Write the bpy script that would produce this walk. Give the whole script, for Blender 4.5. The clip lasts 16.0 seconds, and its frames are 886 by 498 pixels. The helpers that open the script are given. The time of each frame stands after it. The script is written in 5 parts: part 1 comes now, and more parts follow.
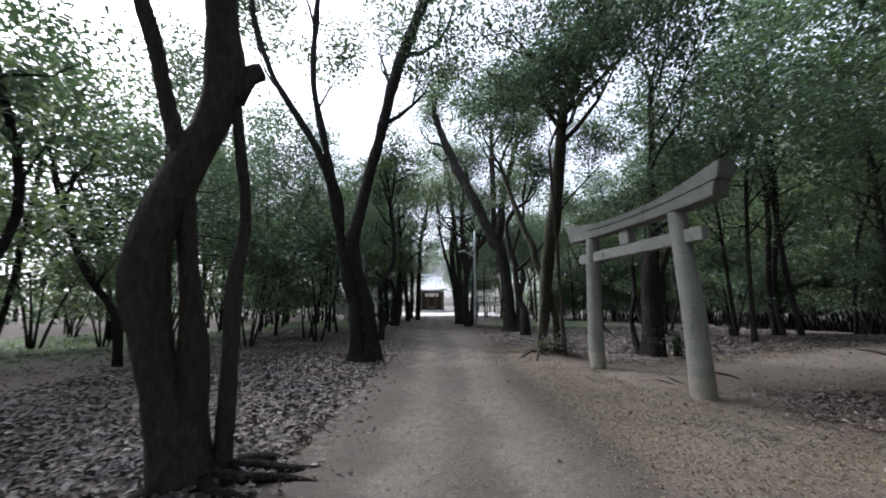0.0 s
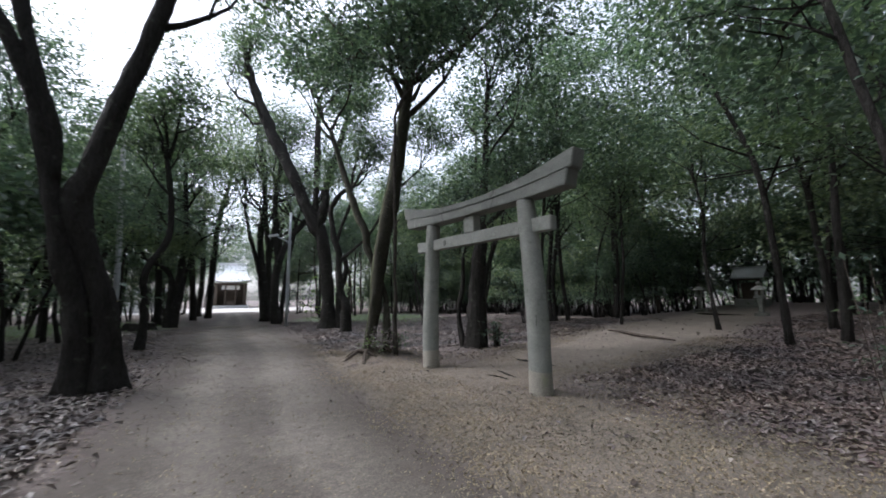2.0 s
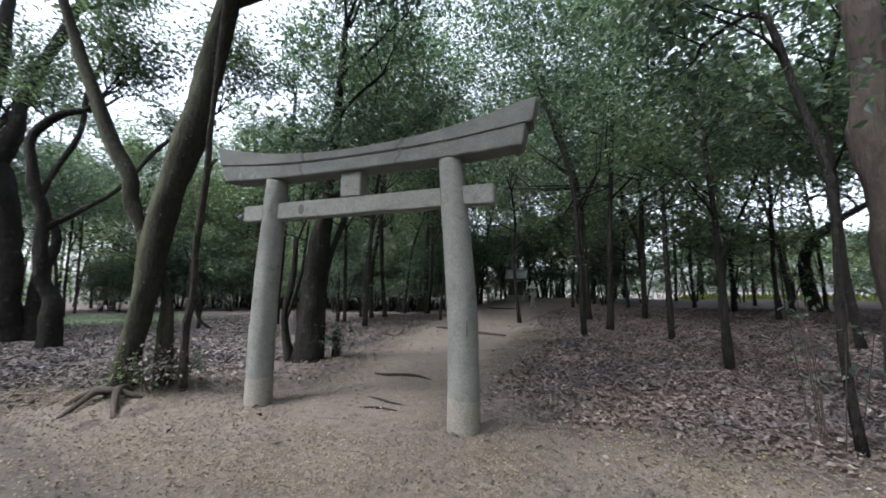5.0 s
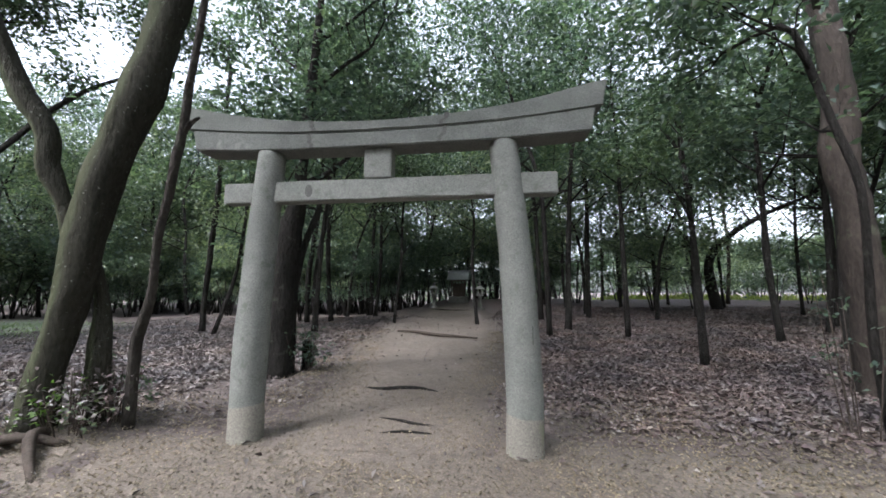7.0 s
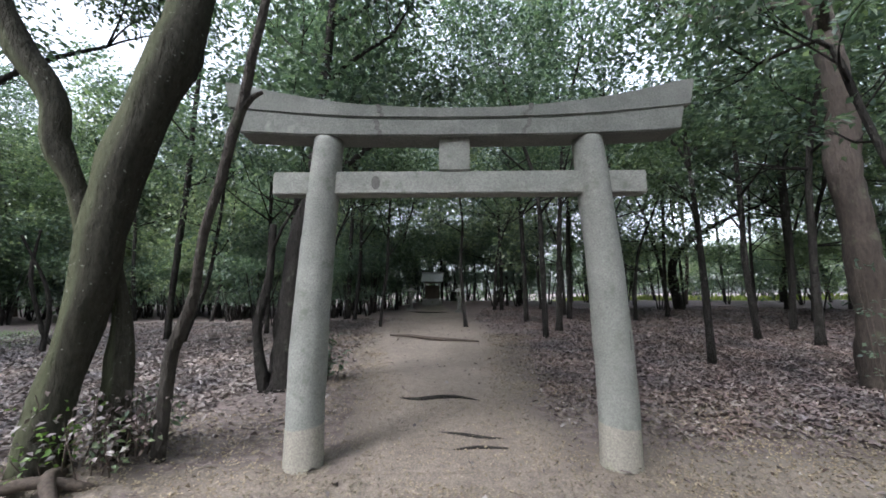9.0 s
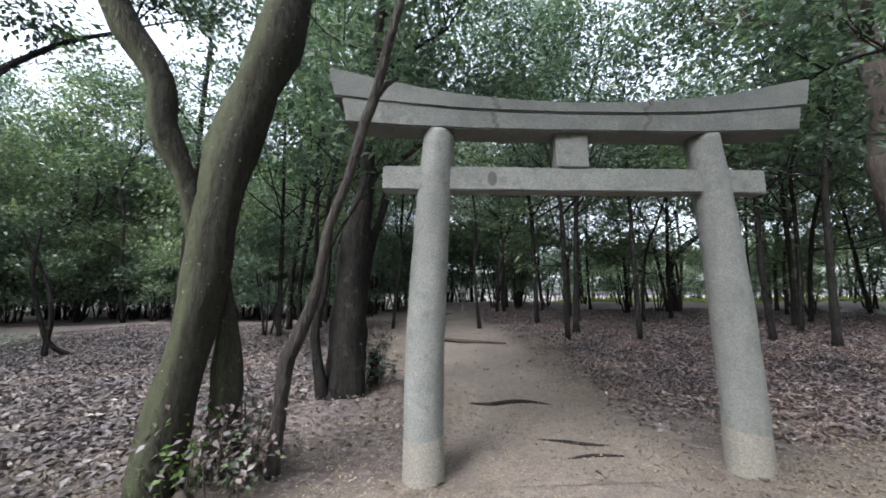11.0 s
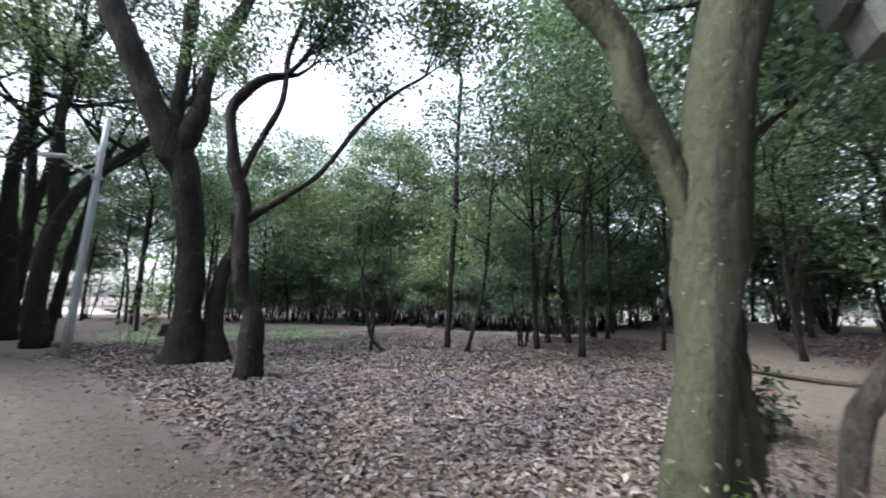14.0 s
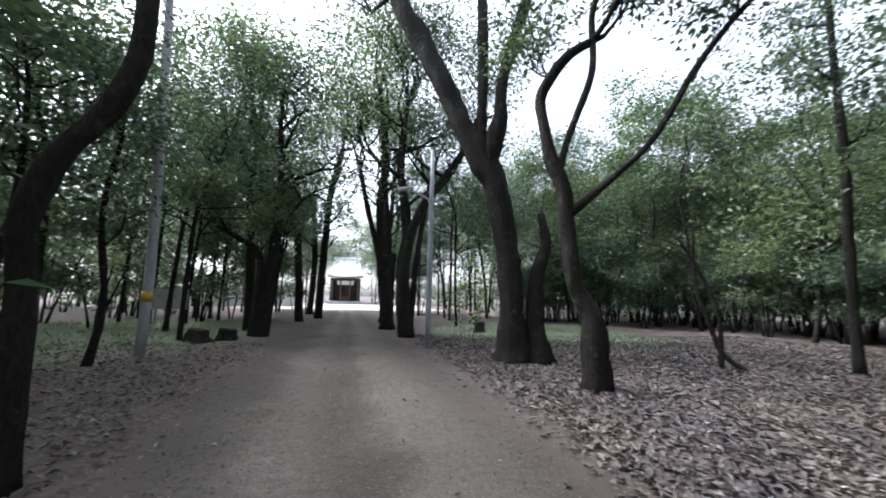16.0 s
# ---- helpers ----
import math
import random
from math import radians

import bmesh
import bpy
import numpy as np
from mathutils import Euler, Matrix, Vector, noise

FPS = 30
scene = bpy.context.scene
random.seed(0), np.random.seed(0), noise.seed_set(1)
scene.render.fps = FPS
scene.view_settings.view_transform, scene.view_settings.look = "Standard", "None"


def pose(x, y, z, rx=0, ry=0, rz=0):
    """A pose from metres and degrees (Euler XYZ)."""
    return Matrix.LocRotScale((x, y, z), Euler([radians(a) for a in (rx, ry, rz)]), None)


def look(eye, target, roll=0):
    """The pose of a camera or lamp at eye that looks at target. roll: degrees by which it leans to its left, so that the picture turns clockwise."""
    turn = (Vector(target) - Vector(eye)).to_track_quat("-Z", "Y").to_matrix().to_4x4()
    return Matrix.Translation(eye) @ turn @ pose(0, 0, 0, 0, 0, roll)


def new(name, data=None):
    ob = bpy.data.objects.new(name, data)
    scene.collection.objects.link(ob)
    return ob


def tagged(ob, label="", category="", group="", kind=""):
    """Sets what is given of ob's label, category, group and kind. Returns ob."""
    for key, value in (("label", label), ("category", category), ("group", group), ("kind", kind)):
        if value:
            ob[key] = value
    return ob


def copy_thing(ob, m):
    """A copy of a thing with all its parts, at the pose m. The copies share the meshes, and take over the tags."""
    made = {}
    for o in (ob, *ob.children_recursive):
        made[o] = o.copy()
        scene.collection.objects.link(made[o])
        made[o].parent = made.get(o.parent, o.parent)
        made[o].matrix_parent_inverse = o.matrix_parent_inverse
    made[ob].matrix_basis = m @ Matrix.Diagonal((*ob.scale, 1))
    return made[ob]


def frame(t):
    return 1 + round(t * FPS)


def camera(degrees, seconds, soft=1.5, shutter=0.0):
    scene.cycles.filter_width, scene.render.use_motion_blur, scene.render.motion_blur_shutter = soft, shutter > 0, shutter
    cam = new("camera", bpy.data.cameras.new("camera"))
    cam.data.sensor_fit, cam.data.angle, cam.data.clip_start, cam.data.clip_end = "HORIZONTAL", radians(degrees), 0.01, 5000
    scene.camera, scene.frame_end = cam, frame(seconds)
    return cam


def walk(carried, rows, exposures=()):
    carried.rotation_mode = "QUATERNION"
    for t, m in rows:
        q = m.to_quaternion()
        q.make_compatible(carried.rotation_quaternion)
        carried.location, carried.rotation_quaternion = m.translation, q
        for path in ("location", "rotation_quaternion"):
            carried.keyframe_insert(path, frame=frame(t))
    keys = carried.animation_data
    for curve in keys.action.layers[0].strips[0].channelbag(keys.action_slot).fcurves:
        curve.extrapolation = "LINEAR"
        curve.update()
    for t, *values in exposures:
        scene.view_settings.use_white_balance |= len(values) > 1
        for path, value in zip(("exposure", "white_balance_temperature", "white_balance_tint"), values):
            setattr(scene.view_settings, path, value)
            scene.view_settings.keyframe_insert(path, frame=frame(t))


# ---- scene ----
# ------------------------------------------------------------------ camera
cam = camera(102, 16.0, soft=1.7, shutter=0.3)
PATH = [
    (0, look((0.751, 2.510, 1.389), (0.682, 6.460, 2.013), -0.05)),
    (0.5, look((0.741, 2.926, 1.378), (1.101, 6.864, 1.981), -0.39)),
    (1, look((0.762, 3.324, 1.394), (1.611, 7.189, 1.978), -0.62)),
    (1.5, look((0.766, 3.691, 1.400), (2.116, 7.410, 1.988), -0.59)),
    (2, look((0.794, 4.091, 1.399), (2.634, 7.602, 1.938), -0.66)),
    (2.5, look((0.867, 4.520, 1.408), (3.114, 7.786, 1.947), -0.22)),
    (3, look((0.909, 4.912, 1.417), (3.410, 7.988, 1.947), 0.02)),
    (3.5, look((0.978, 5.331, 1.434), (3.752, 8.167, 1.947), 0.16)),
    (4, look((1.029, 5.739, 1.440), (4.041, 8.327, 1.920), 0.05)),
    (4.5, look((1.038, 6.145, 1.440), (4.261, 8.461, 1.936), 0.03)),
    (5, look((1.048, 6.576, 1.440), (4.520, 8.508, 1.904), 0.09)),
    (7.5, look((1.080, 8.322, 1.439), (4.897, 9.411, 1.935), -0.03)),
    (8, look((1.057, 8.649, 1.444), (4.904, 9.625, 1.947), 0.03)),
    (8.5, look((1.073, 8.926, 1.451), (4.951, 9.772, 1.951), -0.15)),
    (11, look((1.040, 10.420, 1.467), (4.969, 10.965, 1.977), -0.13)),
    (11.5, look((1.009, 10.773, 1.478), (4.935, 11.333, 1.998), -0.10)),
    (12, look((1.000, 11.101, 1.499), (4.926, 11.673, 2.005), -0.10)),
    (12.5, look((1.008, 11.440, 1.488), (4.904, 12.194, 1.996), -0.24)),
    (13, look((1.021, 11.778, 1.469), (4.804, 12.959, 2.011), 0.25)),
    (13.5, look((0.981, 12.105, 1.447), (4.446, 14.006, 2.057), 1.08)),
    (14, look((1.024, 12.417, 1.445), (4.108, 14.887, 2.068), 1.50)),
    (14.5, look((1.015, 12.840, 1.465), (3.557, 15.871, 2.054), 1.49)),
    (15, look((0.871, 13.274, 1.473), (2.789, 16.736, 2.050), 1.64)),
    (15.5, look((0.636, 13.770, 1.470), (1.998, 17.488, 2.036), 1.51)),
    (16, look((0.485, 14.173, 1.461), (1.306, 18.051, 2.000), 1.36)),
]
walk(cam, PATH, [(t, stops, 5880, 13) for t, stops in ((0, 1.57), (1.5, 1.6), (2.5, 1.76), (3.5, 1.9), (8, 2.26), (12.5, 2.36), (13.5, 2.48), (14.5, 2.3), (16, 2.16))])

# ------------------------------------------------------------------ light: overcast sky, wide soft sun
sky_world = bpy.data.worlds.new("overcast_sky")
scene.world = sky_world
sky_world.use_nodes = True
wn, wl = sky_world.node_tree.nodes, sky_world.node_tree.links
sky_tex = wn.new("ShaderNodeTexSky")
sky_tex.sky_type = "NISHITA"
sky_tex.sun_disc = False
sky_tex.sun_elevation = radians(48)
sky_tex.sun_rotation = radians(-60)
sky_tex.dust_density = 4.0
sky_soft = wn.new("ShaderNodeHueSaturation")
sky_soft.inputs["Saturation"].default_value = 0.30
wl.new(sky_tex.outputs["Color"], sky_soft.inputs["Color"])
wl.new(sky_soft.outputs["Color"], wn["Background"].inputs["Color"])
wn["Background"].inputs["Strength"].default_value = 0.15

sun_data = bpy.data.lights.new("sun", "SUN")
sun_data.energy, sun_data.angle, sun_data.color = 0.9, radians(25), (1.0, 0.985, 0.955)
sun = new("sun", sun_data)
# the sun stands to the west-north-west of the road
sun.matrix_world = look((-20, 12, 26), (0, 0, 0))


# ------------------------------------------------------------------ materials
def node_mat(name):
    m = bpy.data.materials.new(name)
    m.use_nodes = True
    return m, m.node_tree.nodes, m.node_tree.links


def ramp(nodes, stops):
    r = nodes.new("ShaderNodeValToRGB")
    while len(r.color_ramp.elements) < len(stops):
        r.color_ramp.elements.new(0.5)
    for e, (p, c) in zip(r.color_ramp.elements, stops):
        e.position, e.color = p, (*c, 1)
    return r


def noise_node(nodes, links, coords, scale, detail=6, rough=0.6, stretch=None):
    n = nodes.new("ShaderNodeTexNoise")
    n.inputs["Scale"].default_value, n.inputs["Detail"].default_value, n.inputs["Roughness"].default_value = scale, detail, rough
    if stretch:
        mp = nodes.new("ShaderNodeMapping")
        mp.inputs["Scale"].default_value = stretch
        links.new(coords, mp.inputs["Vector"])
        coords = mp.outputs["Vector"]
    links.new(coords, n.inputs["Vector"])
    return n


def mixed(nodes, links, fac, a, b, blend="MIX"):
    x = nodes.new("ShaderNodeMix")
    x.data_type, x.blend_type = "RGBA", blend
    for socket, v in ((x.inputs[0], fac), (x.inputs[6], a), (x.inputs[7], b)):
        if isinstance(v, (int, float)):
            socket.default_value = v
        elif isinstance(v, tuple):
            socket.default_value = (*v, 1)
        else:
            links.new(v, socket)
    return x.outputs[2]


def surface(name, dark, light, scale=3.0, fine=40.0, rough=0.85, bump=0.3, spots=None, spot_scale=8.0, spot_at=0.62,
            stretch=None, metal=0.0, bump_depth=0.02, vary=0.0, shine=0.35, moss_lit_side=None):
    """A weathered surface: broad and fine variation of colour, spots of a second colour, fine relief."""
    m, nodes, links = node_mat(name)
    b = nodes["Principled BSDF"]
    co = nodes.new("ShaderNodeTexCoord").outputs["Object"]
    broad = noise_node(nodes, links, co, scale, 5, 0.6, stretch)
    small = noise_node(nodes, links, co, fine, 4, 0.7, stretch)
    col = mixed(nodes, links, broad.outputs["Fac"], dark, light)
    rp = ramp(nodes, [(0.3, (0.5, 0.5, 0.5)), (0.7, (1.4, 1.4, 1.4))])
    links.new(small.outputs["Fac"], rp.inputs["Fac"])
    col = mixed(nodes, links, 0.75, col, rp.outputs["Color"], "MULTIPLY")
    if moss_lit_side:
        # mossy green towards north-north-west, ragged border; the darker rest paints the trunk's shaded side
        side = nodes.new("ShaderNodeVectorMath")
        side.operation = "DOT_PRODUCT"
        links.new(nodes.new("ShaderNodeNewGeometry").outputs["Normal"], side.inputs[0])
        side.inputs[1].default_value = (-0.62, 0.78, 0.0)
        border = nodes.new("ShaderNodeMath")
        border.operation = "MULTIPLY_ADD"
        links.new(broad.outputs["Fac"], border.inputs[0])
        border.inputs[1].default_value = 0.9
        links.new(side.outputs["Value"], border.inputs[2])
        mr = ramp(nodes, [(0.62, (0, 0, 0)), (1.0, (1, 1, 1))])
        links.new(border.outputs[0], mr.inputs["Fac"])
        green = mixed(nodes, links, small.outputs["Fac"], tuple(0.45 * c for c in moss_lit_side), moss_lit_side)
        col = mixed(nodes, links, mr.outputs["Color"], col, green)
    if spots:
        sp = noise_node(nodes, links, co, spot_scale, 5, 0.65)
        sr = ramp(nodes, [(spot_at, (0, 0, 0)), (spot_at + 0.13, (1, 1, 1))])
        links.new(sp.outputs["Fac"], sr.inputs["Fac"])
        col = mixed(nodes, links, sr.outputs["Color"], col, spots)
    if vary:
        info = nodes.new("ShaderNodeObjectInfo")
        vr = ramp(nodes, [(0, (1 - vary,) * 3), (1, (1 + vary,) * 3)])
        links.new(info.outputs["Random"], vr.inputs["Fac"])
        col = mixed(nodes, links, 1.0, col, vr.outputs["Color"], "MULTIPLY")
    links.new(col, b.inputs["Base Color"])
    b.inputs["Roughness"].default_value, b.inputs["Metallic"].default_value = rough, metal
    b.inputs["Specular IOR Level"].default_value = shine
    if bump:
        bp = nodes.new("ShaderNodeBump")
        bp.inputs["Strength"].default_value, bp.inputs["Distance"].default_value = bump, bump_depth
        links.new(small.outputs["Fac"], bp.inputs["Height"])
        coarse = noise_node(nodes, links, co, scale * 3.2, 4, 0.6, stretch)
        b0 = nodes.new("ShaderNodeBump")
        b0.inputs["Strength"].default_value, b0.inputs["Distance"].default_value = bump * 0.7, bump_depth * 2.2
        links.new(coarse.outputs["Fac"], b0.inputs["Height"])
        links.new(b0.outputs["Normal"], bp.inputs["Normal"])
        links.new(bp.outputs["Normal"], b.inputs["Normal"])
    return m


def leaf_mat(name, colours, translucent=0.42, rough=0.36):
    """Leaves: each one takes its own colour, shines a little and lets light through."""
    m, nodes, links = node_mat(name)
    b = nodes["Principled BSDF"]
    geo = nodes.new("ShaderNodeNewGeometry")
    n = len(colours)
    rp = ramp(nodes, [(i / max(1, n - 1), c) for i, c in enumerate(colours)])
    links.new(geo.outputs["Random Per Island"], rp.inputs["Fac"])
    co = nodes.new("ShaderNodeTexCoord").outputs["Object"]
    patch = noise_node(nodes, links, co, 0.8, 3, 0.6)
    pr = ramp(nodes, [(0.32, (0.62, 0.66, 0.74)), (0.68, (1.38, 1.34, 1.22))])
    links.new(patch.outputs["Fac"], pr.inputs["Fac"])
    tone = mixed(nodes, links, 1.0, rp.outputs["Color"], pr.outputs["Color"], "MULTIPLY")
    links.new(tone, b.inputs["Base Color"])
    b.inputs["Roughness"].default_value = rough
    b.inputs["Specular IOR Level"].default_value = 0.5
    if translucent:
        tr = nodes.new("ShaderNodeBsdfTranslucent")
        tint = mixed(nodes, links, 1.0, tone, (1.15, 1.28, 0.75), "MULTIPLY")
        links.new(tint, tr.inputs["Color"])
        mx = nodes.new("ShaderNodeMixShader")
        mx.inputs[0].default_value = translucent
        links.new(b.outputs[0], mx.inputs[1])
        links.new(tr.outputs[0], mx.inputs[2])
        links.new(mx.outputs[0], nodes["Material Output"].inputs["Surface"])
    return m


BARK_DARK = surface("bark_dark", (0.014, 0.013, 0.0115), (0.052, 0.047, 0.042), 2.6, 30, 0.92, 1.0, (0.075, 0.080, 0.060), 4.5, 0.585,
                    (1, 1, 0.3), bump_depth=0.06, shine=0.12)
# near-black base carries the trunk's shaded side, mossy green its lit side
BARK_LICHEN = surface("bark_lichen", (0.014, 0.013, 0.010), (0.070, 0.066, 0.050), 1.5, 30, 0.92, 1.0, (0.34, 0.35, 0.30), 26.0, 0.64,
                      (1, 1, 0.35), bump_depth=0.035, shine=0.12, moss_lit_side=(0.105, 0.112, 0.068))
BARK_GREY = surface("bark_grey_brown", (0.028, 0.025, 0.022), (0.094, 0.084, 0.073), 2.2, 26, 0.92, 1.0, (0.085, 0.088, 0.066), 4.0, 0.60,
                    (1, 1, 0.3), bump_depth=0.05, shine=0.12)
BARK_BROWN = surface("bark_brown", (0.030, 0.024, 0.020), (0.080, 0.063, 0.051), 3.0, 24, 0.92, 1.0, (0.10, 0.105, 0.07), 2.5, 0.58,
                     (1, 1, 0.3), bump_depth=0.03)
STONE = surface("torii_granite", (0.135, 0.142, 0.124), (0.270, 0.272, 0.246), 4.5, 75, 0.92, 0.5, (0.135, 0.143, 0.118), 7.0, 0.56, bump_depth=0.007)
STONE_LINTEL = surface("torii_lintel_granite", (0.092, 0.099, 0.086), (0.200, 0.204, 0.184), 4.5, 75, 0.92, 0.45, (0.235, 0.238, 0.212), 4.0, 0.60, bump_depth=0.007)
STONE_BASE = surface("torii_mortar", (0.205, 0.19, 0.16), (0.30, 0.28, 0.235), 4, 60, 0.92, 0.4, (0.24, 0.24, 0.17), 5, 0.58, bump_depth=0.006)
STONE_STAIN = surface("torii_stain", (0.075, 0.078, 0.068), (0.13, 0.13, 0.115), 8, 70, 0.92, 0.5, bump_depth=0.006)
STONE_DARK = surface("lantern_stone", (0.13, 0.13, 0.115), (0.26, 0.255, 0.23), 5, 50, 0.92, 0.5, (0.10, 0.12, 0.075), 6, 0.55, bump_depth=0.01)
WOOD_OLD = surface("old_wood", (0.045, 0.034, 0.026), (0.11, 0.085, 0.065), 5, 40, 0.85, 0.5, stretch=(1, 1, 0.2), bump_depth=0.01)
STICK = surface("dead_wood", (0.035, 0.027, 0.022), (0.12, 0.095, 0.075), 6, 40, 0.9, 0.7, bump_depth=0.01)
ROOF_METAL = surface("copper_roof", (0.20, 0.215, 0.21), (0.29, 0.305, 0.30), 1.5, 20, 0.5, 0.2, bump_depth=0.01)
ROOF_TILE = surface("pale_roof", (0.55, 0.56, 0.57), (0.75, 0.76, 0.77), 0.8, 9, 0.45, 0.3, bump_depth=0.03)
PLASTER = surface("white_plaster", (0.50, 0.49, 0.46), (0.66, 0.65, 0.62), 1.0, 20, 0.85, 0.15)
GALV = surface("galvanised_steel", (0.36, 0.38, 0.40), (0.52, 0.54, 0.56), 3, 40, 0.45, 0.1, metal=0.5)
CONCRETE = surface("grey_concrete", (0.34, 0.35, 0.35), (0.46, 0.46, 0.46), 2, 40, 0.85, 0.3)
YELLOW = surface("yellow_tag", (0.62, 0.42, 0.05), (0.7, 0.5, 0.08), 6, 30, 0.6, 0.1)
LAMP_WHITE = surface("lamp_cover", (0.62, 0.63, 0.63), (0.72, 0.72, 0.72), 6, 30, 0.35, 0.0)

GREEN = leaf_mat("leaf_green", [(0.040, 0.062, 0.044), (0.062, 0.092, 0.062), (0.088, 0.124, 0.080), (0.130, 0.172, 0.102)])
GREEN_COOL = leaf_mat("leaf_cool", [(0.044, 0.070, 0.058), (0.068, 0.104, 0.084), (0.094, 0.136, 0.104), (0.136, 0.178, 0.126)])
GREEN_PALE = leaf_mat("leaf_pale", [(0.086, 0.118, 0.084), (0.124, 0.162, 0.108), (0.164, 0.208, 0.132), (0.220, 0.262, 0.155)])
GREEN_FRESH = leaf_mat("leaf_fresh", [(0.070, 0.130, 0.030), (0.110, 0.190, 0.040), (0.160, 0.235, 0.055)], 0.45)
LITTER = leaf_mat("dead_leaf", [(0.050, 0.038, 0.034), (0.098, 0.076, 0.069), (0.140, 0.115, 0.107), (0.190, 0.166, 0.156), (0.080, 0.055, 0.048),
                                (0.160, 0.134, 0.123), (0.290, 0.268, 0.250)], 0.0, 0.5)
LITTER_DARK = leaf_mat("dead_leaf_dark", [(0.055, 0.038, 0.036), (0.105, 0.074, 0.070), (0.150, 0.112, 0.106), (0.080, 0.052, 0.048), (0.205, 0.170, 0.158), (0.130, 0.092, 0.084),
                                          (0.330, 0.300, 0.275)], 0.0, 0.5)
DEBRIS = leaf_mat("leaf_crumbs", [(0.090, 0.068, 0.045), (0.180, 0.148, 0.096), (0.290, 0.246, 0.168), (0.125, 0.098, 0.068)], 0.0, 0.7)
GRASS = leaf_mat("grass_blade", [(0.140, 0.200, 0.100), (0.200, 0.270, 0.140), (0.260, 0.325, 0.180)], 0.3, 0.6)
GRASS_BANK = leaf_mat("sunny_grass", [(0.150, 0.200, 0.040), (0.220, 0.270, 0.060), (0.280, 0.310, 0.080)], 0.3, 0.6)


def ground_material():
    """Forest soil with crushed litter, and grass where the wood opens."""
    m, nodes, links = node_mat("forest_soil")
    b = nodes["Principled BSDF"]
    co = nodes.new("ShaderNodeTexCoord").outputs["Object"]
    broad = noise_node(nodes, links, co, 0.55, 6, 0.6)
    mid = noise_node(nodes, links, co, 6, 6, 0.7)
    cell = nodes.new("ShaderNodeTexVoronoi")
    cell.inputs["Scale"].default_value = 13
    warp = mixed(nodes, links, 0.05, co, mid.outputs["Color"])
    links.new(warp, cell.inputs["Vector"])
    flakes = ramp(nodes, [(0.0, (0.056, 0.042, 0.037)), (0.35, (0.108, 0.086, 0.077)), (0.6, (0.158, 0.132, 0.120)), (0.85, (0.086, 0.062, 0.055)),
                          (1.0, (0.235, 0.195, 0.175))])
    links.new(cell.outputs["Color"], flakes.inputs["Fac"])
    soil = ramp(nodes, [(0.3, (0.070, 0.056, 0.049)), (0.7, (0.150, 0.124, 0.108))])
    links.new(mid.outputs["Fac"], soil.inputs["Fac"])
    col = mixed(nodes, links, 0.6, soil.outputs["Color"], flakes.outputs["Color"])
    grass_col = ramp(nodes, [(0.3, (0.135, 0.165, 0.105)), (0.7, (0.220, 0.262, 0.170))])
    links.new(mid.outputs["Fac"], grass_col.inputs["Fac"])
    # grassy clearings: two ellipses with frayed edges
    sep = nodes.new("ShaderNodeSeparateXYZ")
    links.new(co, sep.inputs[0])

    def calc(op, a, c):
        n = nodes.new("ShaderNodeMath")
        n.operation = op
        for s, v in zip(n.inputs, (a, c)):
            if isinstance(v, (int, float)):
                s.default_value = v
            else:
                links.new(v, s)
        return n.outputs[0]

    total = None
    for cx, cy, rx, ry in ((8.3, 29.5, 4.9, 6.6), (-8.5, 29.0, 5.5, 7.0), (-13.0, 16.0, 5.0, 8.0), (60.0, -12.0, 26.0, 30.0)):
        dx = calc("DIVIDE", calc("SUBTRACT", sep.outputs[0], cx), rx)
        dy = calc("DIVIDE", calc("SUBTRACT", sep.outputs[1], cy), ry)
        d = calc("ADD", calc("MULTIPLY", dx, dx), calc("MULTIPLY", dy, dy))
        d = calc("ADD", d, calc("MULTIPLY", calc("SUBTRACT", broad.outputs["Fac"], 0.5), 1.6))
        e = calc("SUBTRACT", 1.25, d)
        e = calc("MINIMUM", calc("MAXIMUM", calc("MULTIPLY", e, 1.5), 0.0), 1.0)
        total = e if total is None else calc("MAXIMUM", total, e)
    col = mixed(nodes, links, total, col, grass_col.outputs["Color"])
    tone = ramp(nodes, [(0.25, (0.75, 0.72, 0.72)), (0.75, (1.2, 1.2, 1.2))])
    links.new(broad.outputs["Fac"], tone.inputs["Fac"])
    col = mixed(nodes, links, 1.0, col, tone.outputs["Color"], "MULTIPLY")
    links.new(col, b.inputs["Base Color"])
    b.inputs["Roughness"].default_value = 0.95
    bp = nodes.new("ShaderNodeBump")
    bp.inputs["Strength"].default_value, bp.inputs["Distance"].default_value = 0.8, 0.03
    links.new(cell.outputs["Distance"], bp.inputs["Height"])
    links.new(bp.outputs["Normal"], b.inputs["Normal"])
    return m


